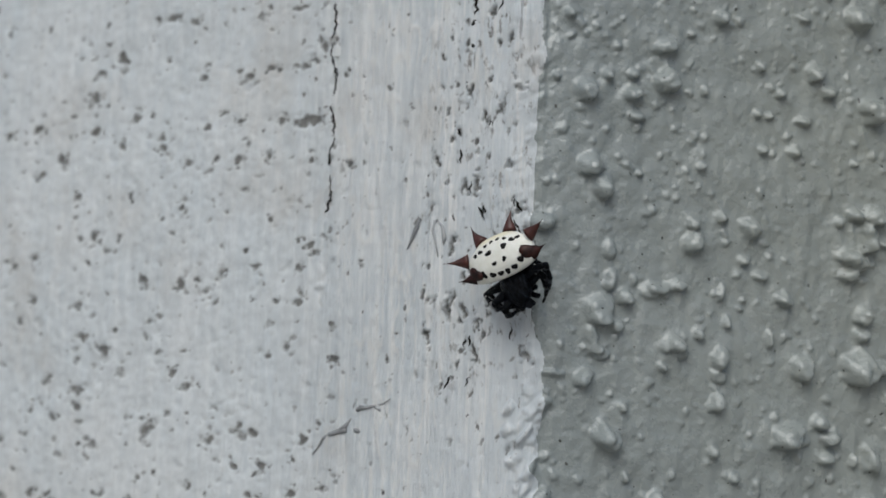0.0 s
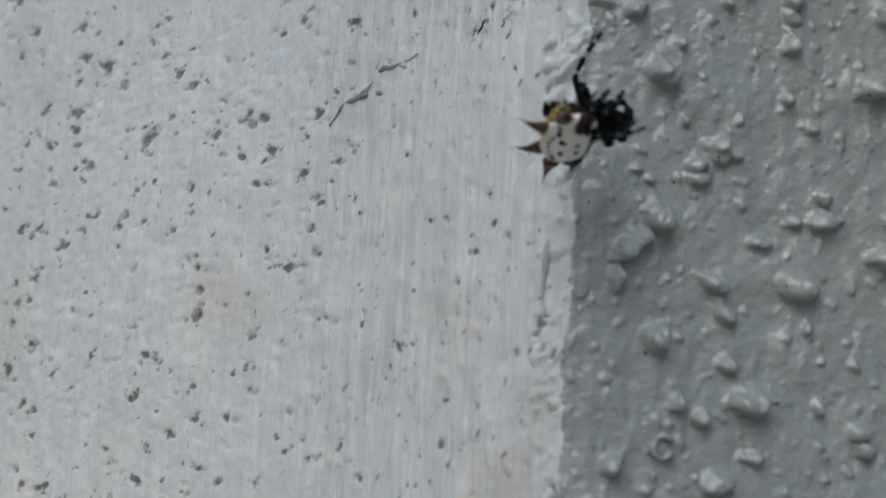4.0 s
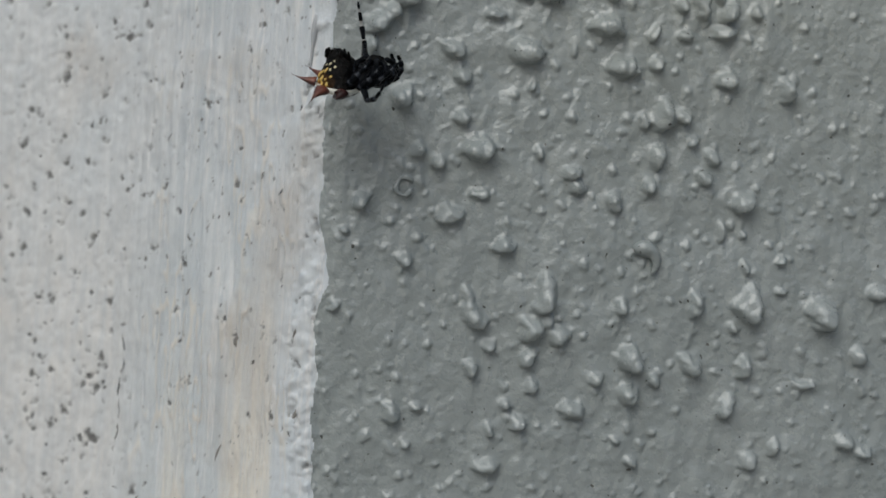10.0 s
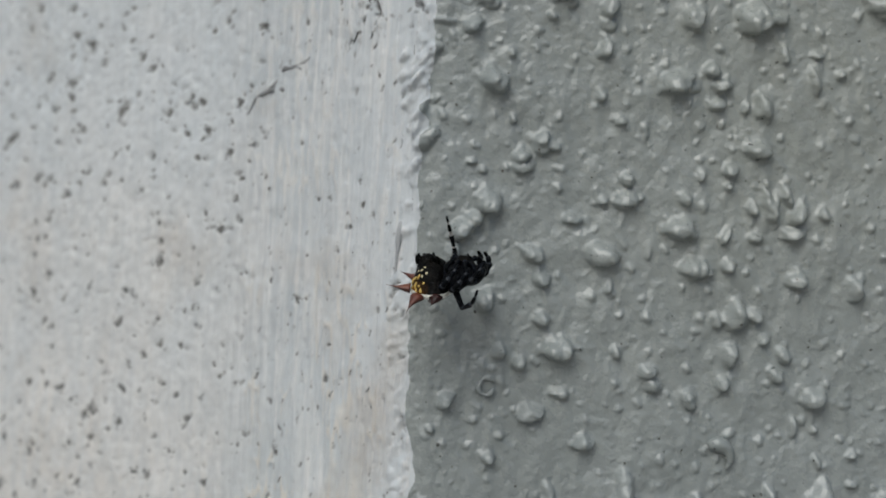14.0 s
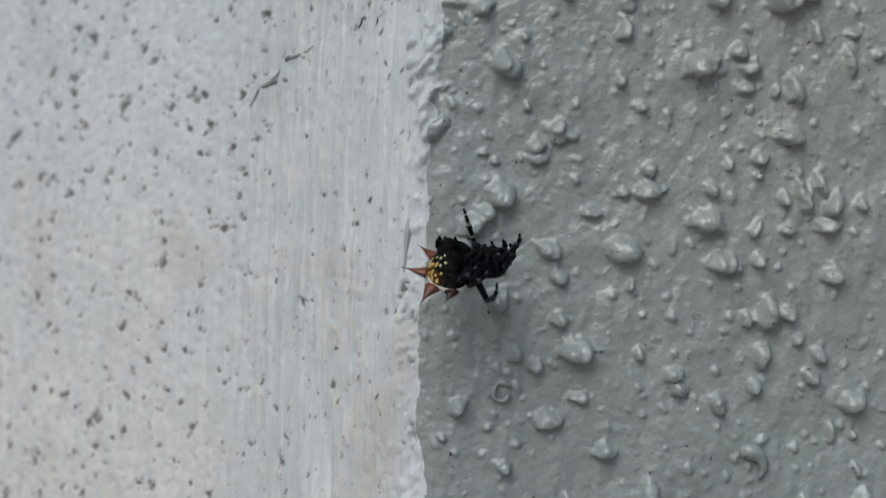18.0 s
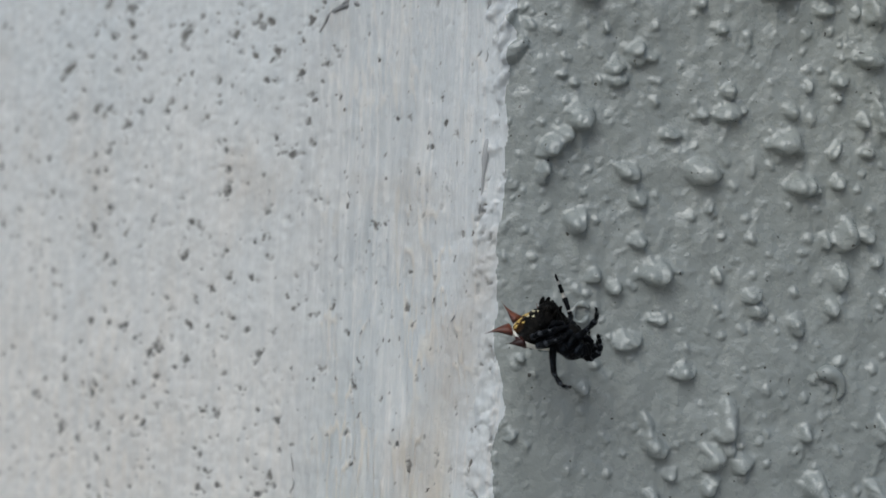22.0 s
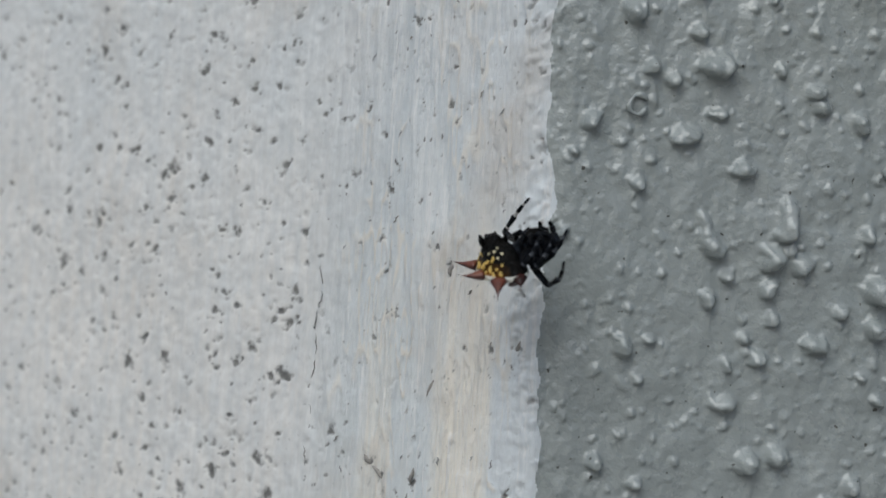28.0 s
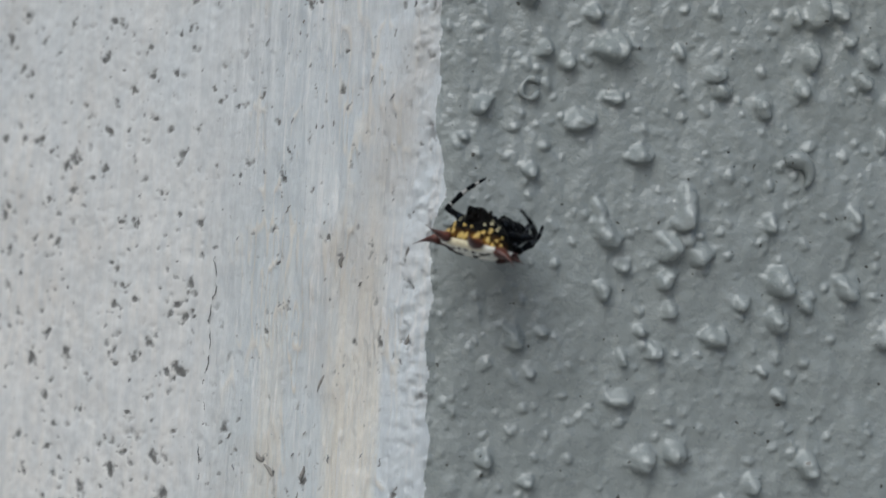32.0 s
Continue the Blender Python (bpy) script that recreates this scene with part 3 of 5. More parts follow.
PITS_G = [
    (-56.2, -69.7, 0.5), (-14.6, -70.4, 0.5), (-30.0, -71.3, 0.7), (-54.6, -71.6, 0.7),
    (-33.1, -71.8, 0.4), (-48.8, -73.2, 0.5), (-29.9, -73.3, 0.4), (-34.5, -74.5, 0.6),
    (-41.1, -75.2, 0.4), (-50.5, -75.3, 0.4),
]

RNG = np.random.RandomState(7)
NOISE_TABLE = np.random.RandomState(3).uniform(-1, 1, (256, 256))


# where the two paints meet: height, place across the corner, in millimetres
EDGE = [(84, -0.3), (64, -0.2), (58, -0.4), (52, -0.9), (45, -1.0), (38, -0.9), (34, 0.0), (30.5, 0.6), (27.8, 0.7), (25.5, 0.3), (20, 0.1), (14, -0.1), (10.5, -0.4),
        (3, -0.2), (-6, -0.6), (-12.5, -0.5), (-16, -0.9), (-19, -0.3), (-22, 0.5), (-27, -0.3), (-33, -0.1), (-40, 0.1), (-45, 0.4), (-61, 0.5), (-86, 0.4)]
EDGE = EDGE[::-1]
# thick paint: place, height, half width, half height, thickness and lean
KNOTS = [(7.9, 9.3, 1.5, 1.3, 1.2, -0.4), (6.3, 7.5, 0.9, 0.8, 0.95, 0.0), (4.9, 6.3, 1.3, 1.2, 1.05, -0.5), (3.9, 3.6, 0.7, 1.0, 0.6, 0.0), (8.0, 23.3, 1.6, 1.4, 1.15, 0.0), (6.8, 23.7, 1.1, 0.8, 0.7, 0.0),
         (24.6, -22.6, 1.25, 2.5, 0.95, 0.1), (24.9, -25.6, 0.7, 1.2, 0.7, 0.0), (23.2, -26.6, 1.5, 0.7, 0.7, -0.6), (26.2, -26.9, 1.4, 0.9, 0.9, 0.7), (16.0, -23.3, 0.8, 1.2, 0.8, 0.3), (16.2, -25.4, 0.8, 0.9, 0.8, 0.0)]
KNOTS_HIGH = [(5.9, 53.4, 1.3, 1.6, 0.85, 0.3), (6.9, 51.0, 1.3, 1.7, 0.95, 0.3), (7.9, 44.0, 0.8, 1.3, 0.6, 0.0), (9.5, 38.8, 1.0, 1.0, 0.7, 0.0), (6.9, 37.4, 1.9, 1.9, 1.05, -0.3), (8.8, 35.6, 0.9, 0.9, 0.85, 0.0), (5.9, 34.3, 0.9, 1.4, 0.7, 0.2), (7.0, 32.4, 1.1, 0.8, 0.65, 0.0),
              (12.8, 39.6, 1.6, 1.0, 0.5, -0.3), (15.0, 40.2, 1.1, 0.7, 0.5, 0.0), (14.5, 33.6, 0.7, 1.1, 0.6, -0.3), (16.2, 33.0, 0.9, 0.9, 0.65, 0.0), (20.6, 30.5, 1.1, 1.0, 0.65, 0.4), (13.5, 16.0, 1.2, 1.3, 0.85, 0.2), (11.5, 13.5, 1.4, 0.9, 0.85, 0.0), (29.6, 23.6, 2.6, 0.9, 0.55, -0.4)]
# folds in the crumpled paint beside the corner
FOLDS = [(-2.9, 25.9, 0.55, 0.9, 0.5, -0.3), (-2.8, 23.6, 0.55, 0.75, 0.5, -0.4), (-1.1, 23.0, 0.5, 1.9, 0.75, -0.9), (-1.8, 20.6, 0.7, 1.0, 0.6, -0.6), (-0.4, 19.4, 0.55, 1.7, 0.8, -0.8),
         (0.5, 16.2, 1.1, 1.9, 1.0, -0.7), (-0.9, 17.3, 0.5, 1.3, 0.6, -0.6), (0.3, 26.6, 1.0, 1.2, 0.7, -0.4), (1.3, 30.0, 1.6, 0.5, 0.6, 1.2), (-0.3, 13.2, 0.5, 1.4, 0.6, -0.3)]


def vnoise(x, z, cx, cz, seed):
    """Smooth value noise between -1 and 1, cells cx by cz millimetres."""
    t = NOISE_TABLE
    u, v = np.asarray(x) / cx + 1000.0 + 37.0 * seed % 251, np.asarray(z) / cz + 1000.0 + 61.0 * seed % 241 + 0.37 * (seed % 7)
    i, j = np.floor(u).astype(int), np.floor(v).astype(int)
    a, b = u - i, v - j
    a, b = a * a * (3 - 2 * a), b * b * (3 - 2 * b)
    i0, i1, j0, j1 = i % 256, (i + 1) % 256, j % 256, (j + 1) % 256
    return (t[i0, j0] * (1 - a) + t[i1, j0] * a) * (1 - b) + (t[i0, j1] * (1 - a) + t[i1, j1] * a) * b


def wall_depth(x):
    """How far the wall's plane lies back, in millimetres: flat grey wall, then the white face turning away in two slopes."""
    x = np.asarray(x, float)
    y = np.where(x > -22, -0.683 * x, 15.03 - 0.862 * (x + 22))
    y = np.where(x > 0, 0.0, y)
    near = np.exp(-(x / 1.4) ** 2)
    return y + 0.35 * near


def stamp(field, xs, zs, x, z, rx, rz, height, sharp, seed, sign=1.0, ragged=0.34, tilt=None):
    """Raises (or, with sign -1, sinks) an uneven mound into the height field."""
    reach = 1.6
    i0, i1 = np.searchsorted(xs, [x - rx * reach, x + rx * reach])
    j0, j1 = np.searchsorted(zs, [z - rz * reach, z + rz * reach])
    if i1 - i0 < 2 or j1 - j0 < 2:
        return
    X, Z = np.meshgrid(xs[i0:i1], zs[j0:j1], indexing="ij")
    r = min(rx, rz)
    lean = 0.5 * math.sin(seed * 1.7) if tilt is None else tilt
    d = np.hypot((X - x + lean * (Z - z) * 0.6) / rx, (Z - z) / rz)
    d = d * (1 + ragged * vnoise(X, Z, 0.75 * r, 0.75 * r, seed) + 0.4 * ragged * vnoise(X, Z, 0.35 * r, 0.35 * r, seed + 1))
    p = np.clip(1 - d ** sharp, 0, 1)
    p = p * p * (3 - 2 * p) * height * (1 + 0.10 * vnoise(X, Z, 0.6 * r, 0.6 * r, seed + 2))
    part_of = field[i0:i1, j0:j1]
    if sign > 0:
        field[i0:i1, j0:j1] = np.where(p > part_of, p + 0.25 * part_of, part_of + 0.25 * p)
    else:
        field[i0:i1, j0:j1] = np.maximum(part_of, p)


def line_gap(X, Z, points, width, seed, broken):
    """A mask along a wandering line: 1 in its middle."""
    out = np.zeros_like(X)
    for (xa, za), (xb, zb) in zip(points, points[1:]):
        t = np.clip((Z - za) / (zb - za), 0, 1)
        mid = xa + (xb - xa) * t + 0.22 * vnoise(Z * 0, Z, 1, 1.6, seed) + 0.12 * vnoise(Z * 0, Z, 1, 0.5, seed + 1)
        w = width * (1 + 0.6 * vnoise(Z * 0, Z, 1, 1.1, seed + 2))
        w = w * (vnoise(Z * 0, Z, 1, 2.3, seed + 3) > broken)
        inside = (Z <= max(za, zb)) & (Z >= min(za, zb))
        out = np.maximum(out, np.where(inside, np.clip(1.4 - np.abs(X - mid) / np.maximum(w, 1e-3), 0, 1), 0))
    return out


def build_walls():
    step = 0.21
    xs = np.concatenate([[-1200, -800, -500, -300, -180, -120, -95, -85], np.arange(-78, -24, step), np.arange(-24, 1.9, 0.14), np.arange(2, 66.01, step), [72, 85, 110, 170, 300, 550, 900, 1400]])
    zs = np.concatenate([[-1300, -900, -500, -280, -160, -115, -95], np.arange(-86, 84.01, step), [92, 110, 150, 260, 480, 800, 1200]])
    X, Z = np.meshgrid(xs, zs, indexing="ij")
    edge_z, edge_x = np.array(EDGE).T
    b = np.interp(Z, edge_z, edge_x) + 0.16 * vnoise(Z * 0, Z, 1, 3.1, 22) + 0.08 * vnoise(Z * 0, Z, 1, 1.1, 23)
    X = X + b * np.exp(-(X / 5.0) ** 2)
    # grey paint: slow unevenness, drips, lumps
    hg = 0.25 * vnoise(X, Z, 9, 9, 1) + 0.18 * vnoise(X, Z, 3, 4, 2) + 0.12 * vnoise(X, Z, 1.4, 1.9, 3) + 0.07 * vnoise(X + 0.25 * vnoise(X, Z, 3, 3, 16), Z, 0.9, 5, 4) + 0.055 * vnoise(X, Z, 0.6, 0.7, 14)
    lumps = np.zeros_like(X)
    for k, (x, z, rx, rz) in enumerate(LUMPS_A + LUMPS_B + LUMPS_C + LUMPS_D + LUMPS_E + LUMPS_F + LUMPS_G + LUMPS_H + LUMPS_I + LUMPS_J):
        r = min(rx, rz)
        stamp(lumps, xs, zs, x, z, rx * 1.6, rz * 1.6, 0.06 + 0.08 * r, 1.6, 8000 + 5 * k, 1.0, 0.35)
        stamp(lumps, xs, zs, x, z, rx, rz, 0.28 + 0.80 * r, 2.2, 100 + 5 * k, 1.0, 0.26)
        if r > 0.8:
            a = 2.4 * k
            stamp(lumps, xs, zs, x + 0.5 * rx * math.cos(a), z + 0.5 * rz * math.sin(a), rx * 0.6, rz * 0.6, 0.25 + 0.5 * r, 2.4, 6000 + 5 * k, 1.0, 0.15)
        if r > 0.7 and k % 3 == 0:
            stamp(lumps, xs, zs, x + 0.5 * r * math.sin(2 * k), z - rz * 1.9, 0.4, rz * 1.5, 0.16, 1.8, 7000 + 5 * k)
    for k in range(3600):
        r = 0.22 + 0.42 * RNG.rand() ** 4.5
        stamp(lumps, xs, zs, RNG.uniform(0, 66), RNG.uniform(-84, 82), r * RNG.uniform(0.85, 1.2), r * RNG.uniform(0.85, 1.4), 0.5 * r + 0.03, 1.8, 3000 + 3 * k, 1.0, 0.3)
    # the knotted lump, the finger of paint and its forked foot
    for x, z, rx, rz, hh, tilt in KNOTS + KNOTS_HIGH:
        stamp(lumps, xs, zs, x, z, rx, rz, hh, 2.8, int(90 * x + 9 * z) % 997, 1.0, 0.12, tilt)
    hg = hg + lumps
    # white plaster: brush strokes, ripples at the edge, pits
    brush = np.clip((X + 24) / 4, 0, 1)
    hw = 0.22 * vnoise(X, Z, 11, 13, 5) + 0.10 * vnoise(X, Z, 2.2, 3.2, 6) + 0.05 * vnoise(X, Z, 0.9, 1.2, 7)
    hw = hw + (0.03 + 0.13 * brush) * vnoise(X + 0.5 * vnoise(X, Z, 5, 9, 31), Z, 0.6, 9, 8) + 0.15 * brush * vnoise(X + 0.6 * vnoise(X, Z, 6, 12, 32), Z, 1.5, 16, 9) + 0.03 * vnoise(X, Z, 0.6, 0.8, 15)
    curls = vnoise(X + 0.05 * Z + 0.5 * vnoise(X, Z, 4, 9, 35), Z, 0.5, 4.2, 33)
    ridge = np.clip(1 - np.abs(curls) * 2.8, 0, 1) * np.clip(0.62 + 1.5 * vnoise(X, Z, 2.2, 7, 34), 0, 1) * brush * np.clip((-X - 1.5) / 2, 0, 1)
    hw = hw + np.clip(0.15 - Z / 500, 0.11, 0.21) * ridge
    lip = np.exp(-((X - b + 0.9) / 1.1) ** 2)
    hw = hw + lip * np.clip(0.45 - Z / 60, 0.3, 1.0) * (0.12 + 0.08 * vnoise(X, Z, 2.0, 3.0, 10) + 0.10 * vnoise(X, Z, 1.0, 0.8, 11))
    rip = np.exp(-((X + 2.0) / 2.2) ** 2)
    hw = hw + rip * np.clip(0.3 - Z / 50, 0.15, 1.0) * (0.06 * vnoise(X + 0.6 * Z, Z, 1.3, 0.8, 12) + 0.06 * vnoise(X, Z, 0.7, 0.5, 13))
    crease = np.clip(1 - 3.6 * np.abs(vnoise(X + 0.5 * Z, Z, 1.5, 1.0, 71)), 0, 1) * np.clip(0.4 + 1.6 * vnoise(X, Z, 1.8, 2.2, 72), 0, 1)
    hw = hw - 0.12 * crease * np.exp(-((X - b + 1.7) / 1.5) ** 4) * np.clip(-Z / 20, 0.25, 1.0)
    pits, pit_darks = np.zeros_like(X), np.zeros_like(X)

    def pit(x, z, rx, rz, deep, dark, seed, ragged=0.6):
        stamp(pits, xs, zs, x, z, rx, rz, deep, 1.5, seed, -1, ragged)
        stamp(pit_darks, xs, zs, x, z, rx, rz, dark, 1.5, seed, -1, ragged)

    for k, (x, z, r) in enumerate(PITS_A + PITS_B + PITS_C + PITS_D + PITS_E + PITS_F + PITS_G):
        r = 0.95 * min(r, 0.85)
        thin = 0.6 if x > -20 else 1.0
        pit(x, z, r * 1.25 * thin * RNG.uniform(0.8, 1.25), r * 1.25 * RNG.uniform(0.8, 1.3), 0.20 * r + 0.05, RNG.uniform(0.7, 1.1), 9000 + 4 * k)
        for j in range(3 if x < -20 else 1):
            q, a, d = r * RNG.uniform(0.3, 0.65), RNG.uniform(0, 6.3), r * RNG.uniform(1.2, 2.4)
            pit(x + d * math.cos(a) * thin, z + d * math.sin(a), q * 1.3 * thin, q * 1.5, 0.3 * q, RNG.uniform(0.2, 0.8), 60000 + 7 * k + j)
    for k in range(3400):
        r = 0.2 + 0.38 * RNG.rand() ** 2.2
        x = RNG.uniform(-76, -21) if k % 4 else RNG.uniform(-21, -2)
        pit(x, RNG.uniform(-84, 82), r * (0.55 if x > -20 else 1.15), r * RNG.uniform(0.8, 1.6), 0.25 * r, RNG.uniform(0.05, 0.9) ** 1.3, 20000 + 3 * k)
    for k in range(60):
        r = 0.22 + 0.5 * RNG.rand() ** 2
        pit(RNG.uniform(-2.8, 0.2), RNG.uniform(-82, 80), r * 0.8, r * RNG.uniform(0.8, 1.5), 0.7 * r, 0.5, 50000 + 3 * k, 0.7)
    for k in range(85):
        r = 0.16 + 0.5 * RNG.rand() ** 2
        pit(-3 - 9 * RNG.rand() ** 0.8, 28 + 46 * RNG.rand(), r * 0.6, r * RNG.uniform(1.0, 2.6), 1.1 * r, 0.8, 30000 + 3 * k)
    cracks = line_gap(X, Z, [(-22.3, 84), (-22.3, 74), (-21.9, 60), (-22.0, 48.5), (-22.4, 36)], 0.3, 41, -0.25)
    cracks = np.maximum(cracks, line_gap(X, Z, [(-24.4, -62), (-25.2, -73), (-25.6, -84)], 0.3, 61, -2))
    hw = hw - pits - 0.25 * cracks
    # crumpled paint along the corner: leaning folds high up, small torn lumps lower down
    spill = np.zeros_like(X)
    for k in range(22):
        z = RNG.uniform(10.5, 31)
        stamp(spill, xs, zs, RNG.uniform(-2.1, 0.3) + 0.03 * (z - 18), z, RNG.uniform(0.35, 0.7), RNG.uniform(0.6, 1.5), RNG.uniform(0.15, 0.4), 1.8, 40000 + 3 * k, 1.0, 0.4, RNG.uniform(-0.9, 0.2))
    for x, z, rx, rz, hh, tilt in FOLDS:
        stamp(spill, xs, zs, x, z, rx, rz, hh, 2.4, int(77 * z) % 991, 1.0, 0.25, tilt)
    for k in range(170):
        z = RNG.uniform(-84, 9) if k % 5 else RNG.uniform(31, 80)
        r = RNG.uniform(0.3, 0.95)
        x = -2.9 * RNG.rand() ** 1.4 + 0.3
        stamp(spill, xs, zs, x, z, r * RNG.uniform(0.7, 1.2), r * RNG.uniform(0.8, 1.5), RNG.uniform(0.08, 0.30), 1.7, 45000 + 3 * k, 1.0, 0.4, RNG.uniform(-0.9, 0.3))
    over = np.clip((X - b) / 1.6 + 0.5, 0, 1)
    over = over * over * (3 - 2 * over)
    h = hw * (1 - over) + hg * over + spill
    k = np.where(X > -22, 0.683, 0.862)
    turn = np.clip(0.5 - X / 3.0, 0, 1)
    nx, ny = -k * turn, -np.ones_like(X)
    n = np.hypot(nx, ny)
    co = np.stack([X + h * nx / n, wall_depth(X) + h * ny / n, Z], -1) / 1000.0
    sag = lumps * over / 1000.0
    co[..., 0] += 0.30 * sag
    co[..., 2] -= 0.38 * sag
    ni, nj = X.shape
    idx = np.arange(ni * nj).reshape(ni, nj)
    quads = np.stack([idx[:-1, :-1], idx[1:, :-1], idx[1:, 1:], idx[:-1, 1:]], -1).reshape(-1, 4)
    lap = 0.30 * vnoise(X, Z, 1.7, 3.4, 51) + 0.22 * vnoise(X, Z, 0.8, 1.1, 52) + 0.22 * vnoise(X, Z, 2.3, 2.9, 54) * np.clip(-Z / 20, 0, 1) + 0.65 * np.exp(-((Z - 22) / 11.0) ** 2) * vnoise(X, Z, 1.1, 1.7, 53)
    cell_grey = (X - b + lap > 0)[:-1, :-1].reshape(-1)
    grey_wall = sheet("wall_1", co.reshape(-1, 3), quads[cell_grey], grey_paint)
    tagged(grey_wall, "lumpy plastered wall in semi-gloss grey paint", "wall", kind="structure")
    white_wall = sheet("wall_2", co.reshape(-1, 3), quads[~cell_grey], white_paint, {"pit_shade_grime": pit_darks.reshape(-1), "ridge": ridge.reshape(-1)})
    tagged(white_wall, "pitted plaster wall in brushed chalky white paint", "wall", kind="structure")
    return grey_wall, white_wall


def sheet(name, co, quads, mat, marks=None):
    used = np.unique(quads)
    new_of = np.full(len(co), -1)
    new_of[used] = np.arange(len(used))
    co, quads = co[used], new_of[quads]
    me = bpy.data.meshes.new(name)
    me.vertices.add(len(co))
    me.vertices.foreach_set("co", co.ravel())
    me.loops.add(quads.size)
    me.loops.foreach_set("vertex_index", quads.ravel().astype(np.int32))
    me.polygons.add(len(quads))
    me.polygons.foreach_set("loop_start", np.arange(0, quads.size, 4, dtype=np.int32))
    me.materials.append(mat)
    me.polygons.foreach_set("use_smooth", np.ones(len(quads), dtype=bool))
    for key, values in (marks or {}).items():
        me.attributes.new(key, "FLOAT", "POINT").data.foreach_set("value", values[used].astype(np.float32))
    me.update(calc_edges=True)
    me.validate()
    return new(name, me)


wall_1, wall_2 = build_walls()


def part(name, bm, mat, parent, label=""):
    me = bpy.data.meshes.new(name)
    bm.normal_update()
    bm.to_mesh(me)
    bm.free()
    for m in mat if isinstance(mat, (list, tuple)) else [mat]:
        me.materials.append(m)
    for p in me.polygons:
        p.use_smooth = True
    ob = new(name, me)
    ob.parent = parent
    if label:
        tagged(ob, label)
    return ob


def prism(corners, depth):
    """A solid from a closed outline of (x, y, z) corners, pushed back by the vector depth."""
    bm = bmesh.new()
    front = [bm.verts.new(c) for c in corners]
    back = [bm.verts.new(Vector(c) + Vector(depth)) for c in corners]
    bm.faces.new(front)
    bm.faces.new(back[::-1])
    for i in range(len(corners)):
        j = (i + 1) % len(corners)
        bm.faces.new([front[j], front[i], back[i], back[j]])
    bmesh.ops.recalc_face_normals(bm, faces=bm.faces)
    return bm


# the walls' masonry behind the painted faces
part("wall_core", prism([(0.02, 0.03, -1.3), (1.4, 0.03, -1.3), (1.4, 0.03, 1.2), (0.02, 0.03, 1.2)], (0, 0.14, 0)), cement, wall_1)
part("wall_core", prism([(-1.2, 1.06, -1.3), (-0.03, 0.052, -1.3), (-0.03, 0.052, 1.2), (-1.2, 1.06, 1.2)], (0.03, 0.16, 0)), cement, wall_2)
bm = bmesh.new()
bmesh.ops.create_grid(bm, x_segments=24, y_segments=24, size=60)
me = bpy.data.meshes.new("ground")
bm.to_mesh(me)
bm.free()
me.materials.append(soil)
ground = new("ground", me)
ground.location = (0, 0, -1.3)
tagged(ground, "pale concrete paving at the foot of the wall", "ground", kind="structure")


# ---- marks on the walls ----
def tube(points, radii, sides=8, bm=None, slot=0, slots=None):
    """A tapered tube through points, closed at both ends, added to a bmesh."""
    bm = bm or bmesh.new()
    pts = [Vector(p) for p in points]
    rings = []
    for i, p in enumerate(pts):
        d = (pts[min(i + 1, len(pts) - 1)] - pts[max(i - 1, 0)]).normalized()
        a = d.orthogonal().normalized() if i == 0 else (rings_a - d * rings_a.dot(d)).normalized()
        rings_a = a
        c = d.cross(a)
        rings.append([bm.verts.new(p + (a * math.cos(s * math.tau / sides) + c * math.sin(s * math.tau / sides)) * radii[i]) for s in range(sides)])
    for i, (ra, rb) in enumerate(zip(rings, rings[1:])):
        for s in range(sides):
            f = bm.faces.new([ra[s], ra[(s + 1) % sides], rb[(s + 1) % sides], rb[s]])
            f.material_index = slots[i] if slots else slot
    f = bm.faces.new(rings[0][::-1])
    f.material_index = slots[0] if slots else slot
    f = bm.faces.new(rings[-1])
    f.material_index = slots[-1] if slots else slot
    return bm


def on_white(x, z, up=0.0):
    """A place on the white wall, in metres, lifted by up millimetres."""
    k = 0.683 if x > -22 else 0.862
    n = math.hypot(k, 1)
    return Vector((x - up * k / n, float(wall_depth(x)) - up / n, z)) / 1000


def flake(name, strokes, label, mat=None):
    """A scrape of old grey paint on the white wall: flattened tapering strokes."""
    bm = bmesh.new()
    for pts, radii in strokes:
        tube([on_white(x, z, 0.12) for x, z in pts], [0.85 * r / 1000 for r in radii], 8, bm)
    return part(name, bm, mat or flake_grey, wall_2, label)


flake("paint_scrape", [([(-22.4, 20.1), (-21.9, 20.8), (-21.4, 21.9), (-20.8, 22.4), (-19.8, 22.8), (-18.9, 23.0)], [0.1, 0.16, 0.2, 0.26, 0.42, 0.3]),
                       ([(-19.6, 22.9), (-19.0, 23.5), (-18.4, 24.4)], [0.34, 0.3, 0.08]),
                       ([(-18.1, 23.1), (-17.8, 23.0), (-17.5, 22.8)], [0.24, 0.4, 0.2])], "grey forked scrape in the white paint")
flake("paint_scrape", [([(-17.9, 25.2), (-17.5, 25.6), (-16.9, 25.6), (-16.1, 25.8), (-15.2, 26.1), (-14.4, 26.7)], [0.3, 0.4, 0.22, 0.2, 0.16, 0.06]),
                       ([(-16.1, 25.7), (-15.4, 25.3)], [0.16, 0.22])], "grey curled scrape in the white paint")
flake("paint_scrape", [([(-2.2, 6.6), (-2.2, 5.6), (-2.3, 4.4), (-2.4, 3.0), (-2.5, 0.6), (-2.7, -1.6)], [0.2, 0.42, 0.45, 0.22, 0.16, 0.06])], "long grey smear beside the corner", smear_grey)
flake("paint_scrape", [([(-2.4, 73), (-2.4, 70), (-2.5, 66), (-2.7, 63.2)], [0.2, 0.24, 0.22, 0.06])], "long grey smear beside the corner", smear_grey)


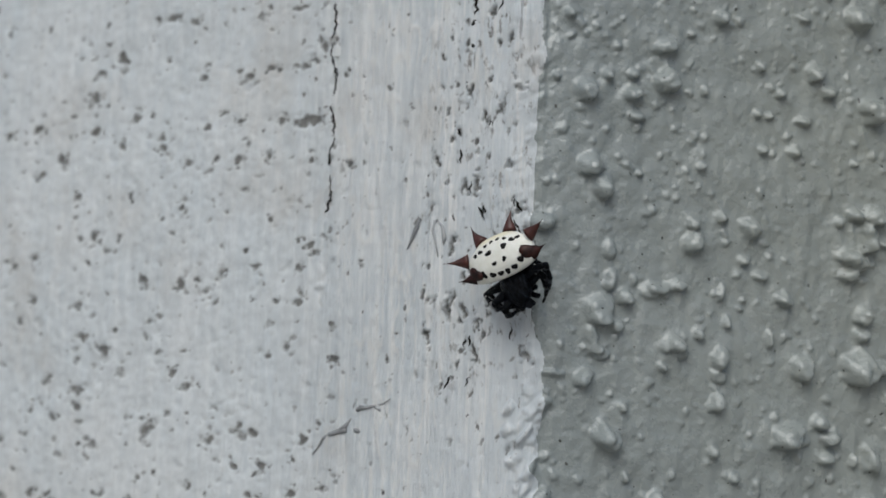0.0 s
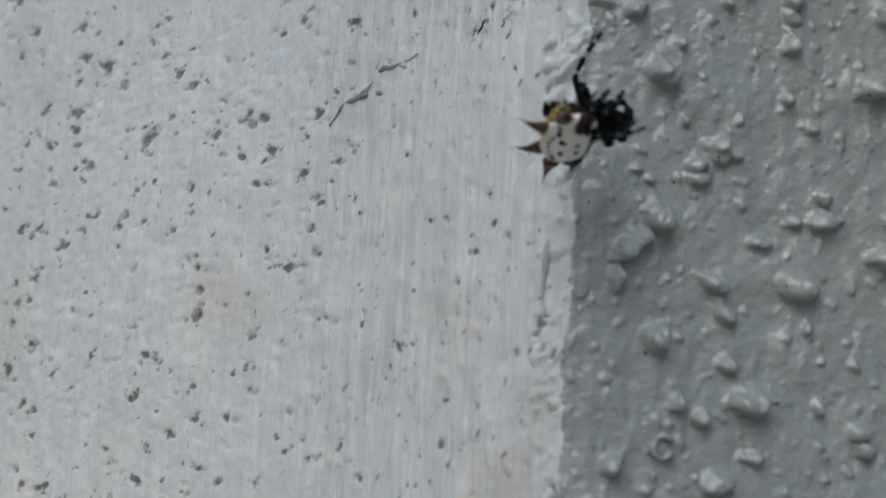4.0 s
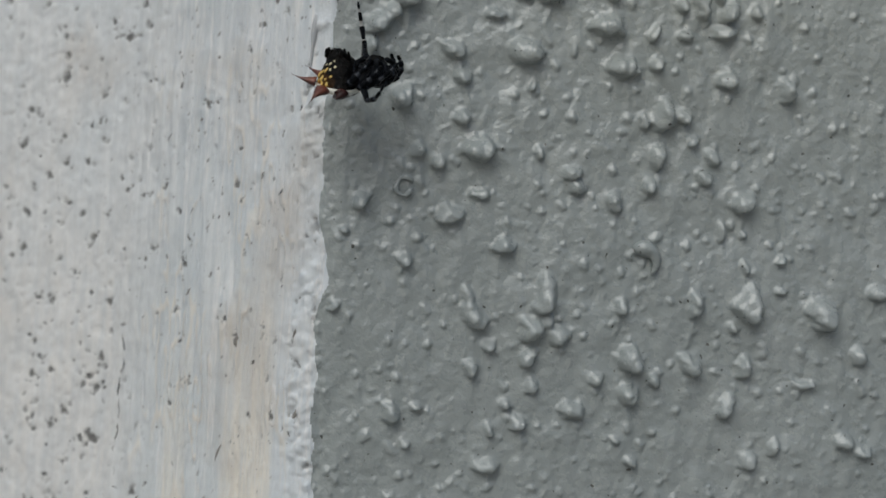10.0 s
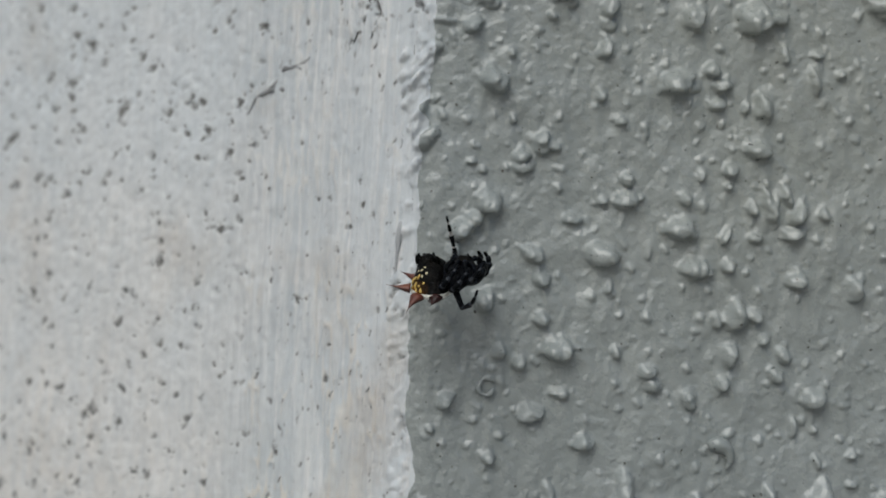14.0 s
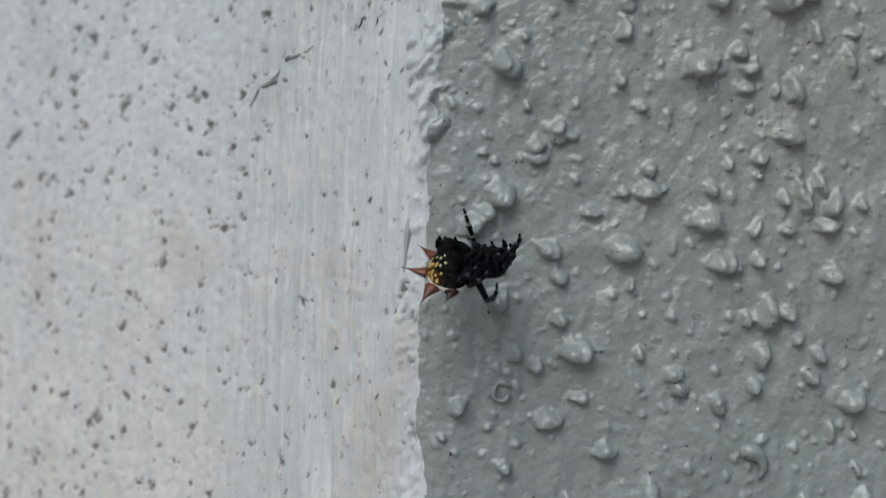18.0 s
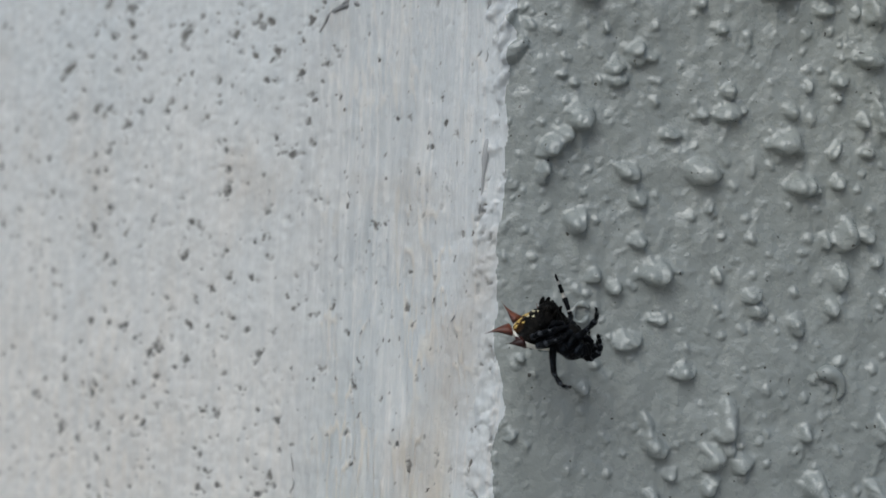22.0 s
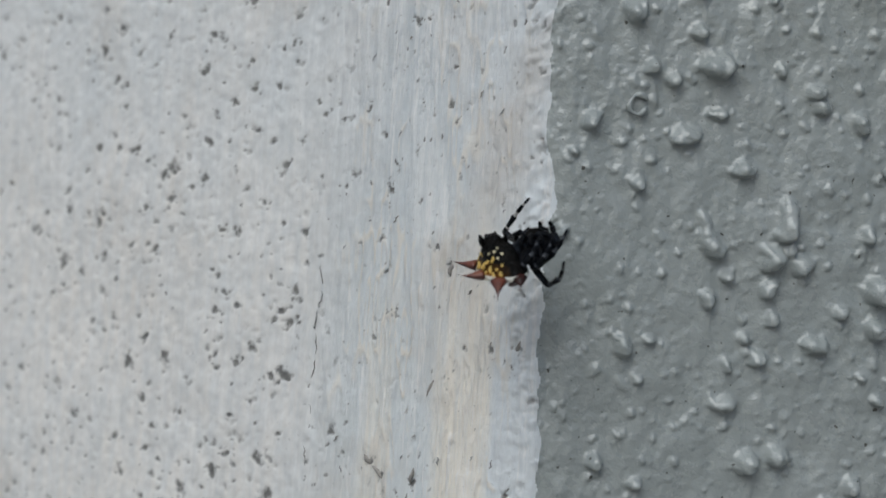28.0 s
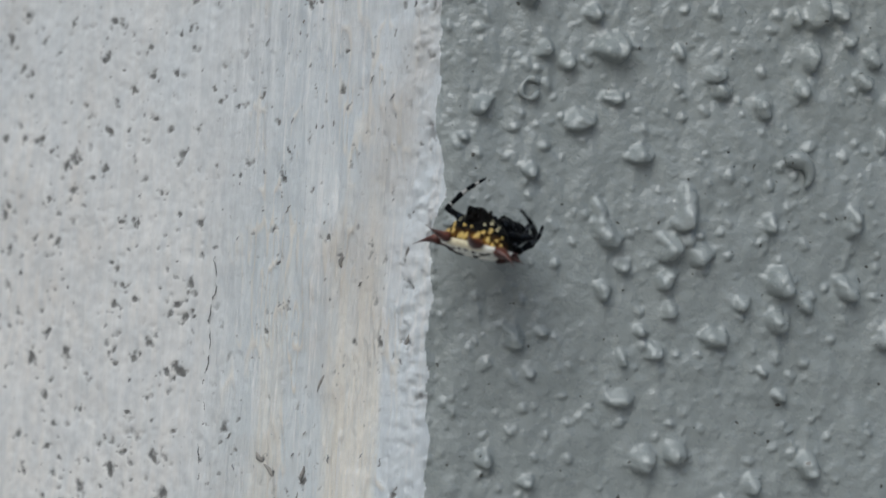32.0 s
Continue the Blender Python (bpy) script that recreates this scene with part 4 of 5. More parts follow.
def crack(points, width, seed, gaps, mat=crack_dark):
    """A dark broken crack in the white wall: a chain of thin wandering slivers."""
    rnd = random.Random(seed)
    (xa, za), (xb, zb) = points
    z = za
    while z > zb:
        run = rnd.uniform(0.5, 2.6)
        n, pts, rad = 6, [], []
        for i in range(n):
            zz = z - run * i / (n - 1)
            u = (za - zz) / (za - zb)
            pts.append(on_white(xa + (xb - xa) * u + rnd.uniform(-0.16, 0.16) + 0.25 * math.sin(zz * 0.9), zz, -0.02))
            rad.append(width * rnd.uniform(0.5, 1.3) * (1 if 0 < i < n - 1 else 0.3) / 1000)
        part("crack", tube(pts, rad, 6), mat, wall_2)
        z -= run + (rnd.uniform(0.1, 1.4) if rnd.random() < gaps else -0.2)


crack([(-22.3, 80), (-22.3, 72)], 0.13, 1, 0.8)
crack([(-22.3, 72), (-21.9, 60)], 0.12, 2, 0.5)
crack([(-21.9, 60), (-22.1, 48.5)], 0.14, 3, 0.3)
crack([(-7.4, 80), (-7.2, 66.3)], 0.26, 4, 0.4)
crack([(-24.4, -62), (-25.6, -82)], 0.16, 5, 0.0)
crack([(-23.6, -30), (-24.2, -60)], 0.05, 6, 0.95)

crack([(-1.5, 34), (-1.1, 8)], 0.07, 7, 0.8, flake_grey)
crack([(-2.6, 27), (-2.8, 15)], 0.07, 8, 0.35, flake_grey)
crack([(-0.6, 46), (-0.9, 30)], 0.07, 9, 0.8, flake_grey)

# torn paint and dark slivers high up beside the corner
flake("paint_scrape", [([(-12.1, 47.3), (-12.4, 46.3), (-12.8, 45.1), (-13.3, 43.7)], [0.12, 0.3, 0.22, 0.06])], "dark curved scrape in the white paint")
flake("paint_scrape", [([(-10.6, 47.0), (-10.7, 45.8), (-10.4, 44.4), (-10.1, 42.8)], [0.08, 0.2, 0.16, 0.06]), ([(-10.2, 46.9), (-9.7, 46.2), (-9.5, 45.0), (-9.6, 44.2)], [0.1, 0.28, 0.34, 0.1])], "grey torn patch in the white paint", smear_grey)
rnd_sliver = random.Random(12)
for k in range(30):
    x, z, run = -2.5 - 6.5 * rnd_sliver.random(), (48 if k % 3 else 28) + 26 * rnd_sliver.random(), rnd_sliver.uniform(0.5, 1.9)
    lean = rnd_sliver.uniform(-0.5, 0.5)
    width = rnd_sliver.uniform(0.06, 0.17)
    pts = [on_white(x + lean * run * u + 0.1 * math.sin(9 * u + k), z - run * u, 0.0) for u in (0, 0.25, 0.5, 0.75, 1)]
    part("crack", tube(pts, [width * w / 1000 for w in (0.2, 0.9, 1.0, 0.7, 0.15)], 6), crack_dark, wall_2)

rnd_fleck = random.Random(5)
for k in range(34):
    x, z, run = -21.5 + 17.5 * rnd_fleck.random(), -82 + 110 * rnd_fleck.random(), rnd_fleck.uniform(0.25, 1.0)
    lean, width = rnd_fleck.uniform(-0.7, 0.4), rnd_fleck.uniform(0.06, 0.13)
    pts = [on_white(x + lean * run * u + 0.08 * math.sin(8 * u + k), z - run * u, 0.05) for u in (0, 0.3, 0.65, 1)]
    part("fleck", tube(pts, [width * w / 1000 for w in (0.2, 1.0, 0.8, 0.15)], 6), flake_grey if k % 3 else cement, wall_2)
# gouges in the brushed strip: line, thickest half width
for line, width in [([(-10.2, -41.2), (-10.6, -42.3), (-11.0, -43.6)], 0.22), ([(-17.3, -50.5), (-16.9, -51.0), (-16.4, -51.4)], 0.42), ([(-16.4, -51.6), (-15.7, -52.1), (-15.1, -52.9)], 0.26),
                    ([(-11.9, -51.2), (-12.1, -52.2), (-12.1, -53.0)], 0.22), ([(-12.4, -54.0), (-12.8, -55.5), (-12.9, -56.8)], 0.14), ([(-18.1, -56.8), (-18.4, -57.4), (-18.9, -58.3)], 0.34),
                    ([(-1.3, -36.2), (-1.7, -36.9), (-2.3, -38.2)], 0.3), ([(-2.4, -27.6), (-2.6, -28.6), (-2.6, -29.8)], 0.16), ([(-9.2, -29.2), (-9.4, -29.9), (-9.3, -30.6)], 0.3)]:
    xa, za = line[1]
    pts = [on_white(x, z, 0.0) for x, z in (line[0], (0.5 * (line[0][0] + xa) + 0.08, 0.5 * (line[0][1] + za)), line[1], (0.5 * (line[2][0] + xa) - 0.07, 0.5 * (line[2][1] + za)), line[2])]
    part("gouge", tube(pts, [width * w / 1000 for w in (0.2, 0.8, 1.0, 0.7, 0.15)], 6), cement, wall_2)
crack([(-2.7, -29), (-3.0, -44)], 0.09, 21, 0.9, flake_grey)
crack([(-3.1, -44), (-4.3, -53)], 0.10, 22, 0.9, flake_grey)
crack([(-4.4, -53), (-5.0, -80)], 0.10, 23, 0.9, flake_grey)

# a broken bubble and a curl in the grey paint
bm = bmesh.new()
ring = [(0.0085 + 0.0009 * math.cos(a) * (1 + 0.15 * math.sin(2 * a)), -0.0003, -0.0119 + 0.0010 * math.sin(a)) for a in np.linspace(0.5, 6.1, 18)]
tube(ring, [0.00014] + [0.00026 + 0.0001 * math.sin(i) for i in range(16)] + [0.00012], 8, bm)
part("paint_bubble", bm, grey_paint, wall_1, "broken paint bubble leaving a raised ring")
bm = bmesh.new()
curl = [(0.0349 + 0.0016 * math.sin(a), -0.0006, -0.0172 - 0.0016 * (1 - math.cos(a))) for a in np.linspace(-0.6, 2.4, 12)]
tube(curl, [0.0005, 0.0007, 0.0009, 0.00095, 0.0009, 0.0008, 0.0007, 0.0006, 0.0005, 0.0004, 0.0003, 0.0001], 8, bm)
part("paint_curl", bm, grey_paint, wall_1, "hooked curl of thick grey paint")


# ---- the spider: x to its right, y ahead, z to its back, in millimetres over 1000 ----
def mm(*v):
    return Vector(v) / 1000


RIM = [(4.0, 0.2), (3.95, 1.0), (3.5, 1.6), (1.8, 1.98), (0.0, 2.08), (-1.8, 1.98), (-3.5, 1.6), (-3.95, 0.95), (-4.0, 0.2), (-3.75, -1.2),
       (-1.8, -2.6), (0.0, -2.75), (1.8, -2.6), (3.75, -1.2)]


@functools.lru_cache(None)
def outline(a):
    """The six-sided rim of the abdomen seen from above, its corners rounded."""
    sx = sy = 0.0
    for k in range(-3, 4):
        dx, dy = 4.1 * math.cos(a + 0.05 * k), 2.5 * math.sin(a + 0.05 * k)
        best = 1.0
        for (ax, ay), (bx, by) in zip(RIM, RIM[1:] + RIM[:1]):
            ex, ey = bx - ax, by - ay
            det = dx * ey - dy * ex
            if abs(det) > 1e-9:
                u, w = (ax * ey - ay * ex) / det, (ax * dy - ay * dx) / det
                if u > 0 and -1e-6 <= w <= 1 + 1e-6:
                    best = u
        sx, sy = sx + dx * best / 7, sy + dy * best / 7
    return sx, sy


def back_z(rho):
    return 0.35 + 0.95 * (1 - rho ** 2.6)


def belly_z(rho):
    return 0.35 - 3.15 * (1 - rho ** 2.5)


def belly_at(rho, a):
    x, y = outline(a)
    f = 1 - rho
    return Vector((x * rho, y * rho - 0.75 * f, belly_z(rho)))


def shell(upper):
    bm = bmesh.new()
    rows, around = 10, 56
    rings = []
    for i in range(rows + 1):
        rho = 1 - i / rows * 0.97
        ring = []
        for s in range(around):
            a = s * math.tau / around
            if upper:
                x, y = outline(a)
                p = Vector((x * rho, y * rho, back_z(rho)))
                if i == 0:
                    p = Vector((x * 0.99, y * 0.99, 0.0))
                if i == 1:
                    p = Vector((x * 1.01, y * 1.01, 0.25 + 0.06 * math.sin(13 * a)))
                if i == 2:
                    p = Vector((x * 0.975, y * 0.975, 0.56))
            else:
                p = belly_at(rho, a)
                w = 0.24 * math.sin(9 * a + 5 * rho) * math.sin(7 * rho) + 0.17 * math.sin(19 * a + 6 * rho)
                p += Vector((w * math.cos(a), w * math.sin(a), w)) * (rho * (1 - rho) * 3)
            ring.append(bm.verts.new(p / 1000))
        rings.append(ring)
    for ra, rb in zip(rings, rings[1:]):
        for s in range(around):
            q = [ra[s], ra[(s + 1) % around], rb[(s + 1) % around], rb[s]]
            bm.faces.new(q if upper else q[::-1])
    bm.faces.new(rings[-1] if upper else rings[-1][::-1])
    return bm


def blob(r, flat=0.4, seed=0):
    """A small uneven rounded lens."""
    bm = bmesh.new()
    bmesh.ops.create_icosphere(bm, subdivisions=2, radius=1.0)
    rnd = random.Random(seed)
    ph = rnd.uniform(0, 6)
    for v in bm.verts:
        a = math.atan2(v.co.y, v.co.x)
        k = 1 + 0.18 * math.sin(2 * a + ph) + 0.14 * math.sin(3 * a + 2 * ph)
        v.co = Vector((v.co.x * k * r[0], v.co.y * k * r[1], v.co.z * flat * min(r))) / 1000
    return bm


def spine(base, tip, radius, bend):
    pts, rad = [], []
    b, t = Vector(base), Vector(tip)
    for i in range(9):
        u = i / 8
        p = b.lerp(t, u) + Vector(bend) * math.sin(math.pi * u)
        pts.append(p / 1000)
        rad.append(max(1.0 * radius * (1 - u) ** 1.55 * (1 + 0.10 * math.sin(5 * u)), 0.03) / 1000)
    bm = tube(pts, rad, 10)
    way = t - b
    for v in bm.verts:
        u = (v.co * 1000 - b).dot(way) / way.length_squared
        mid = (b.lerp(t, u).z + bend[2] * math.sin(math.pi * min(max(u, 0), 1))) / 1000
        v.co.z = mid + (v.co.z - mid) * 0.62
    return bm


def build_spider():
    sp = new("spider")
    sp.empty_display_size = 0.004
    tagged(sp, "white spiny spider with black spots and red spines beside the wall", "spider")
    ab = part("abdomen", shell(True), shell_white, sp, "hard white back shield")
    part("belly", shell(False), under_black, ab, "wrinkled black underside")
    for sx in (1, -1):
        for base, tip, r, bend, m in (((1.75, -2.55, 0.05), (2.59, -5.01, -0.55), 0.85, (0.1, 0, 0.12), spine_red),
                                      ((3.75, -1.25, 0.35), (6.24, -1.89, 1.40), 0.85, (0, 0, -0.18), spine_red),
                                      ((3.55, 0.75, 0.35), (5.41, 0.53, 0.79), 0.80, (0, 0.05, 0.05), spine_dark)):
            bs, tp = (base[0] * sx, *base[1:]), (tip[0] * sx, *tip[1:])
            part("spine", spine(bs, tp, r, bend), m, ab, "dark red pointed spine" if m is spine_red else "short blackish spine")
    spots = [(0.95, -1.0, 0.34, 0.26), (0.62, 0.33, 0.24, 0.22), (2.3, 0.95, 0.30, 0.36), (0.42, 1.52, 0.30, 0.27), (1.35, 1.38, 0.32, 0.32),
             (1.95, -1.45, 0.3, 0.22), (1.2, -1.85, 0.2, 0.18), (0.4, -2.05, 0.22, 0.18), (3.3, 0.55, 0.82, 0.72), (2.7, -1.4, 0.34, 0.2)]
    for sx in (1, -1):
        for k, (x, y, a, b) in enumerate(spots):
            x, y = x * sx, y + 0.06 * math.sin(7 * k + sx)
            ang = math.atan2(y + 0.15, x / 1.6)
            ox, oy = outline(math.atan2((y + 0.15) / 2.5, x / 4.1))
            rho = min(math.hypot(x, y) / max(math.hypot(ox, oy), 0.1), 0.98)
            o = part("spot", blob((a * 1.18, b * 1.18), 0.4, k * 2 + (sx > 0)), spine_dark if k == 8 else spot_black, ab)
            slope = 0.95 * 2.6 * rho ** 1.6 / 3.0
            o.matrix_local = Matrix.Translation(mm(x, y, back_z(rho) - 0.02)) @ Euler((math.copysign(1, -y) * 0.0, 0, ang * 0.3)).to_matrix().to_4x4()
            o.rotation_euler = (-slope * math.sin(ang), slope * math.cos(ang), 0)
    pale = [(0.45, 200, 0.13), (0.55, 215, 0.15), (0.62, 236, 0.15), (0.68, 205, 0.17), (0.72, 222, 0.22), (0.78, 238, 0.24), (0.80, 196, 0.18),
            (0.86, 248, 0.30), (0.88, 229, 0.28), (0.86, 212, 0.22), (0.6, 188, 0.13), (0.92, 203, 0.2), (0.93, 240, 0.26), (0.94, 221, 0.2), (0.5, 255, 0.14), (0.72, 262, 0.2), (0.9, 266, 0.3)]
    for k, (rho, deg, r) in enumerate(pale):
        for sx in (1, -1):
            a = radians(deg if sx < 0 else 540 - deg)
            p = belly_at(rho, a)
            inner, beside = belly_at(rho - 0.06, a), belly_at(rho, a + 0.05)
            n = (beside - p).cross(inner - p).normalized()
            n = n if n.z < 0 else -n
            q = r * (0.64 + 0.42 * abs(math.sin(5.3 * k + sx)))
            o = part("spot", blob((q, q * (1.0 + 0.5 * abs(math.sin(2.1 * k)))), 0.5, 50 + k), yellow if rho > 0.7 else pale_yellow, ab)
            o.matrix_local = Matrix.Translation(p / 1000) @ n.to_track_quat("Z", "Y").to_matrix().to_4x4()
    # spinnerets: a low ragged hump with blunt teats
    bm = tube([mm(0, -1.0, -2.3), mm(0, -1.2, -2.75), mm(0, -1.4, -3.05), mm(0, -1.5, -3.2)], [0.0012, 0.0010, 0.0007, 0.0003], 14)
    part("spinneret", bm, under_black, sp, "low black spinneret hump")
    for x, y, r in ((0.42, -1.35, 0.30), (-0.42, -1.35, 0.30), (0.36, -1.95, 0.27), (-0.36, -1.95, 0.27), (0.8, -0.4, 0.24), (-0.75, -0.3, 0.26), (0.15, -0.6, 0.22), (-0.3, 0.35, 0.24)):
        part("spinneret", tube([mm(x, y, -2.4), mm(x * 1.1, y - 0.08, -2.95), mm(x * 1.15, y - 0.12, -3.3)], [r / 1000, 0.9 * r / 1000, 0.4 * r / 1000], 8), under_black, sp)
    # head and chest
    bm = bmesh.new()
    bmesh.ops.create_uvsphere(bm, u_segments=24, v_segments=14, radius=1.0)
    for v in bm.verts:
        y = v.co.y
        w = 1.78 - 0.4 * max(y, 0)
        w *= 1 + 0.09 * math.sin(9 * v.co.y) * math.cos(5 * v.co.x)
        v.co = Vector((v.co.x * w, 2.9 + y * 2.45, -1.25 + v.co.z * (1.3 + 0.1 * max(y, 0)) * (1 + 0.07 * math.sin(7 * v.co.x + 4 * y)))) / 1000
    part("head_shield", bm, leg_black, sp, "black domed head and chest")
    # the first joints of the legs, set round the chest plate like spokes
    for sx in (1, -1):
        for k, (y0, y1) in enumerate(((3.5, 4.6), (3.1, 3.6), (2.6, 2.5), (2.2, 1.5))):
            pts = [mm(0.35 * sx, y0, -2.55), mm(0.85 * sx, (y0 + y1) / 2 + 0.1, -2.85), mm(1.45 * sx, y1, -2.55), mm(1.85 * sx, y1 + 0.1, -1.9)]
            bm = tube(pts, [0.00018, 0.00032, 0.0003, 0.00018], 9)
            part("leg_joint", bm, leg_black, sp)
    part("chest_plate", tube([mm(0, 4.2, -2.35), mm(0, 3.7, -2.72), mm(0, 2.8, -2.8), mm(0, 2.1, -2.5)], [0.0002, 0.0006, 0.0006, 0.0002], 10), under_black, sp, "small black plate between the leg joints")
    for sx in (1, -1):
        part("jaw", tube([mm(0.4 * sx, 4.9, -1.2), mm(0.45 * sx, 5.2, -1.9), mm(0.3 * sx, 5.0, -2.5)], [0.0005, 0.00048, 0.0002], 10), leg_black, sp)
        part("feeler", tube([mm(0.8 * sx, 4.8, -1.4), mm(0.95 * sx, 5.3, -1.9), mm(0.5 * sx, 5.2, -2.7)], [0.00025, 0.00028, 0.00014], 8), leg_black, sp)
    return sp


def build_leg(sp, base, femur, shin, thick, pale):
    """A leg whose thigh points along +z of its own space, and a shin with pale bands along +z from the knee."""
    f, s, bow = femur / 1000, shin / 1000, 0.00055 if pale is leg_dim else 0.00025
    bm = tube([(0, 0, -0.0003), (0, 0, 0.0002), (0, 0.0001, f * 0.3), (0, 0.0002, f * 0.6), (0, 0.0001, f * 0.85), (0, 0, f * 1.0), (0, 0, f * 1.06)],
              [thick * k for k in (0.00022, 0.00036, 0.00040, 0.00038, 0.00031, 0.00030, 0.00012)], 10)
    leg = part("leg", bm, leg_black, sp)
    leg.location = base / 1000
    zs = (-0.05, 0.0, 0.10, 0.13, 0.40, 0.43, 0.52, 0.55, 0.72, 0.75, 0.80, 0.83, 0.95, 1.0)
    rad = (0.14, 0.27, 0.27, 0.20, 0.31, 0.24, 0.15, 0.22, 0.20, 0.13, 0.11, 0.15, 0.13, 0.03)
    slots = (0, 0, 1, 0, 0, 1, 1, 0, 0, 1, 1, 0, 0)
    pts = [(0, bow * math.sin(math.pi * max(z, 0)), s * z) for z in zs]
    bm = tube(pts, [r * thick / 1000 for r in rad], 9, None, 0, slots)
    rnd = random.Random(int(femur * 100))
    for _ in range(26):
        z, a = rnd.uniform(0.05, 0.95), rnd.uniform(0, math.tau)
        p = Vector((0, bow * math.sin(math.pi * z), s * z))
        d = Vector((math.cos(a), math.sin(a), 0.9))
        tube([p + d * 0.0001, p + d * 0.00038], [0.00002, 0.000008], 3, bm, 0)
    sh = part("shin", bm, [leg_black, pale], leg, "black shin with pale grey bands")
    sh.location = (0, 0, f)
    return leg, sh


def aim(d):
    """The turn that lays +z along d."""
    return Vector(d).normalized().to_track_quat("Z", "Y")


spider = build_spider()
# base, thigh length, shin length, thickness, and for legs at rest the way of thigh and shin
LEG_PLAN = {
    "R4": ((1.0, 1.9, -1.9), 4.2, 4.7, 1.0), "L4": ((-1.2, 1.9, -1.7), 4.1, 4.4, 1.0),
    "R3": ((1.0, 2.4, -2.2), 3.0, 2.8, 1.0), "L1": ((-0.9, 3.5, -1.9), 2.4, 4.6, 1.1),
    "R1": ((0.6, 3.5, -2.0), 2.4, 2.6, 1.4), "R2": ((0.9, 3.0, -2.0), 2.5, 2.6, 1.4),
    "L2": ((-1.1, 2.8, -1.9), 2.5, 3.4, 1.3), "L3": ((-1.2, 2.0, -1.9), 2.4, 3.3, 1.3),
}
LEGS = {key: build_leg(spider, Vector(b), f, s, w, leg_pale if key in ("R4", "R3") else leg_dim) for key, (b, f, s, w) in LEG_PLAN.items()}
REST_LEGS = {
    "R1": ((0.55, 0.6, 0.5), (-0.1, 0.0, -1.0)), "R2": ((0.75, 0.35, 0.5), (-0.2, 0.1, -0.95)),
    "L2": ((-0.72, -0.2, 0.65), (0.05, 0.62, -0.78)), "L3": ((-0.75, -0.35, 0.6), (0.1, 0.6, -0.78)),
}
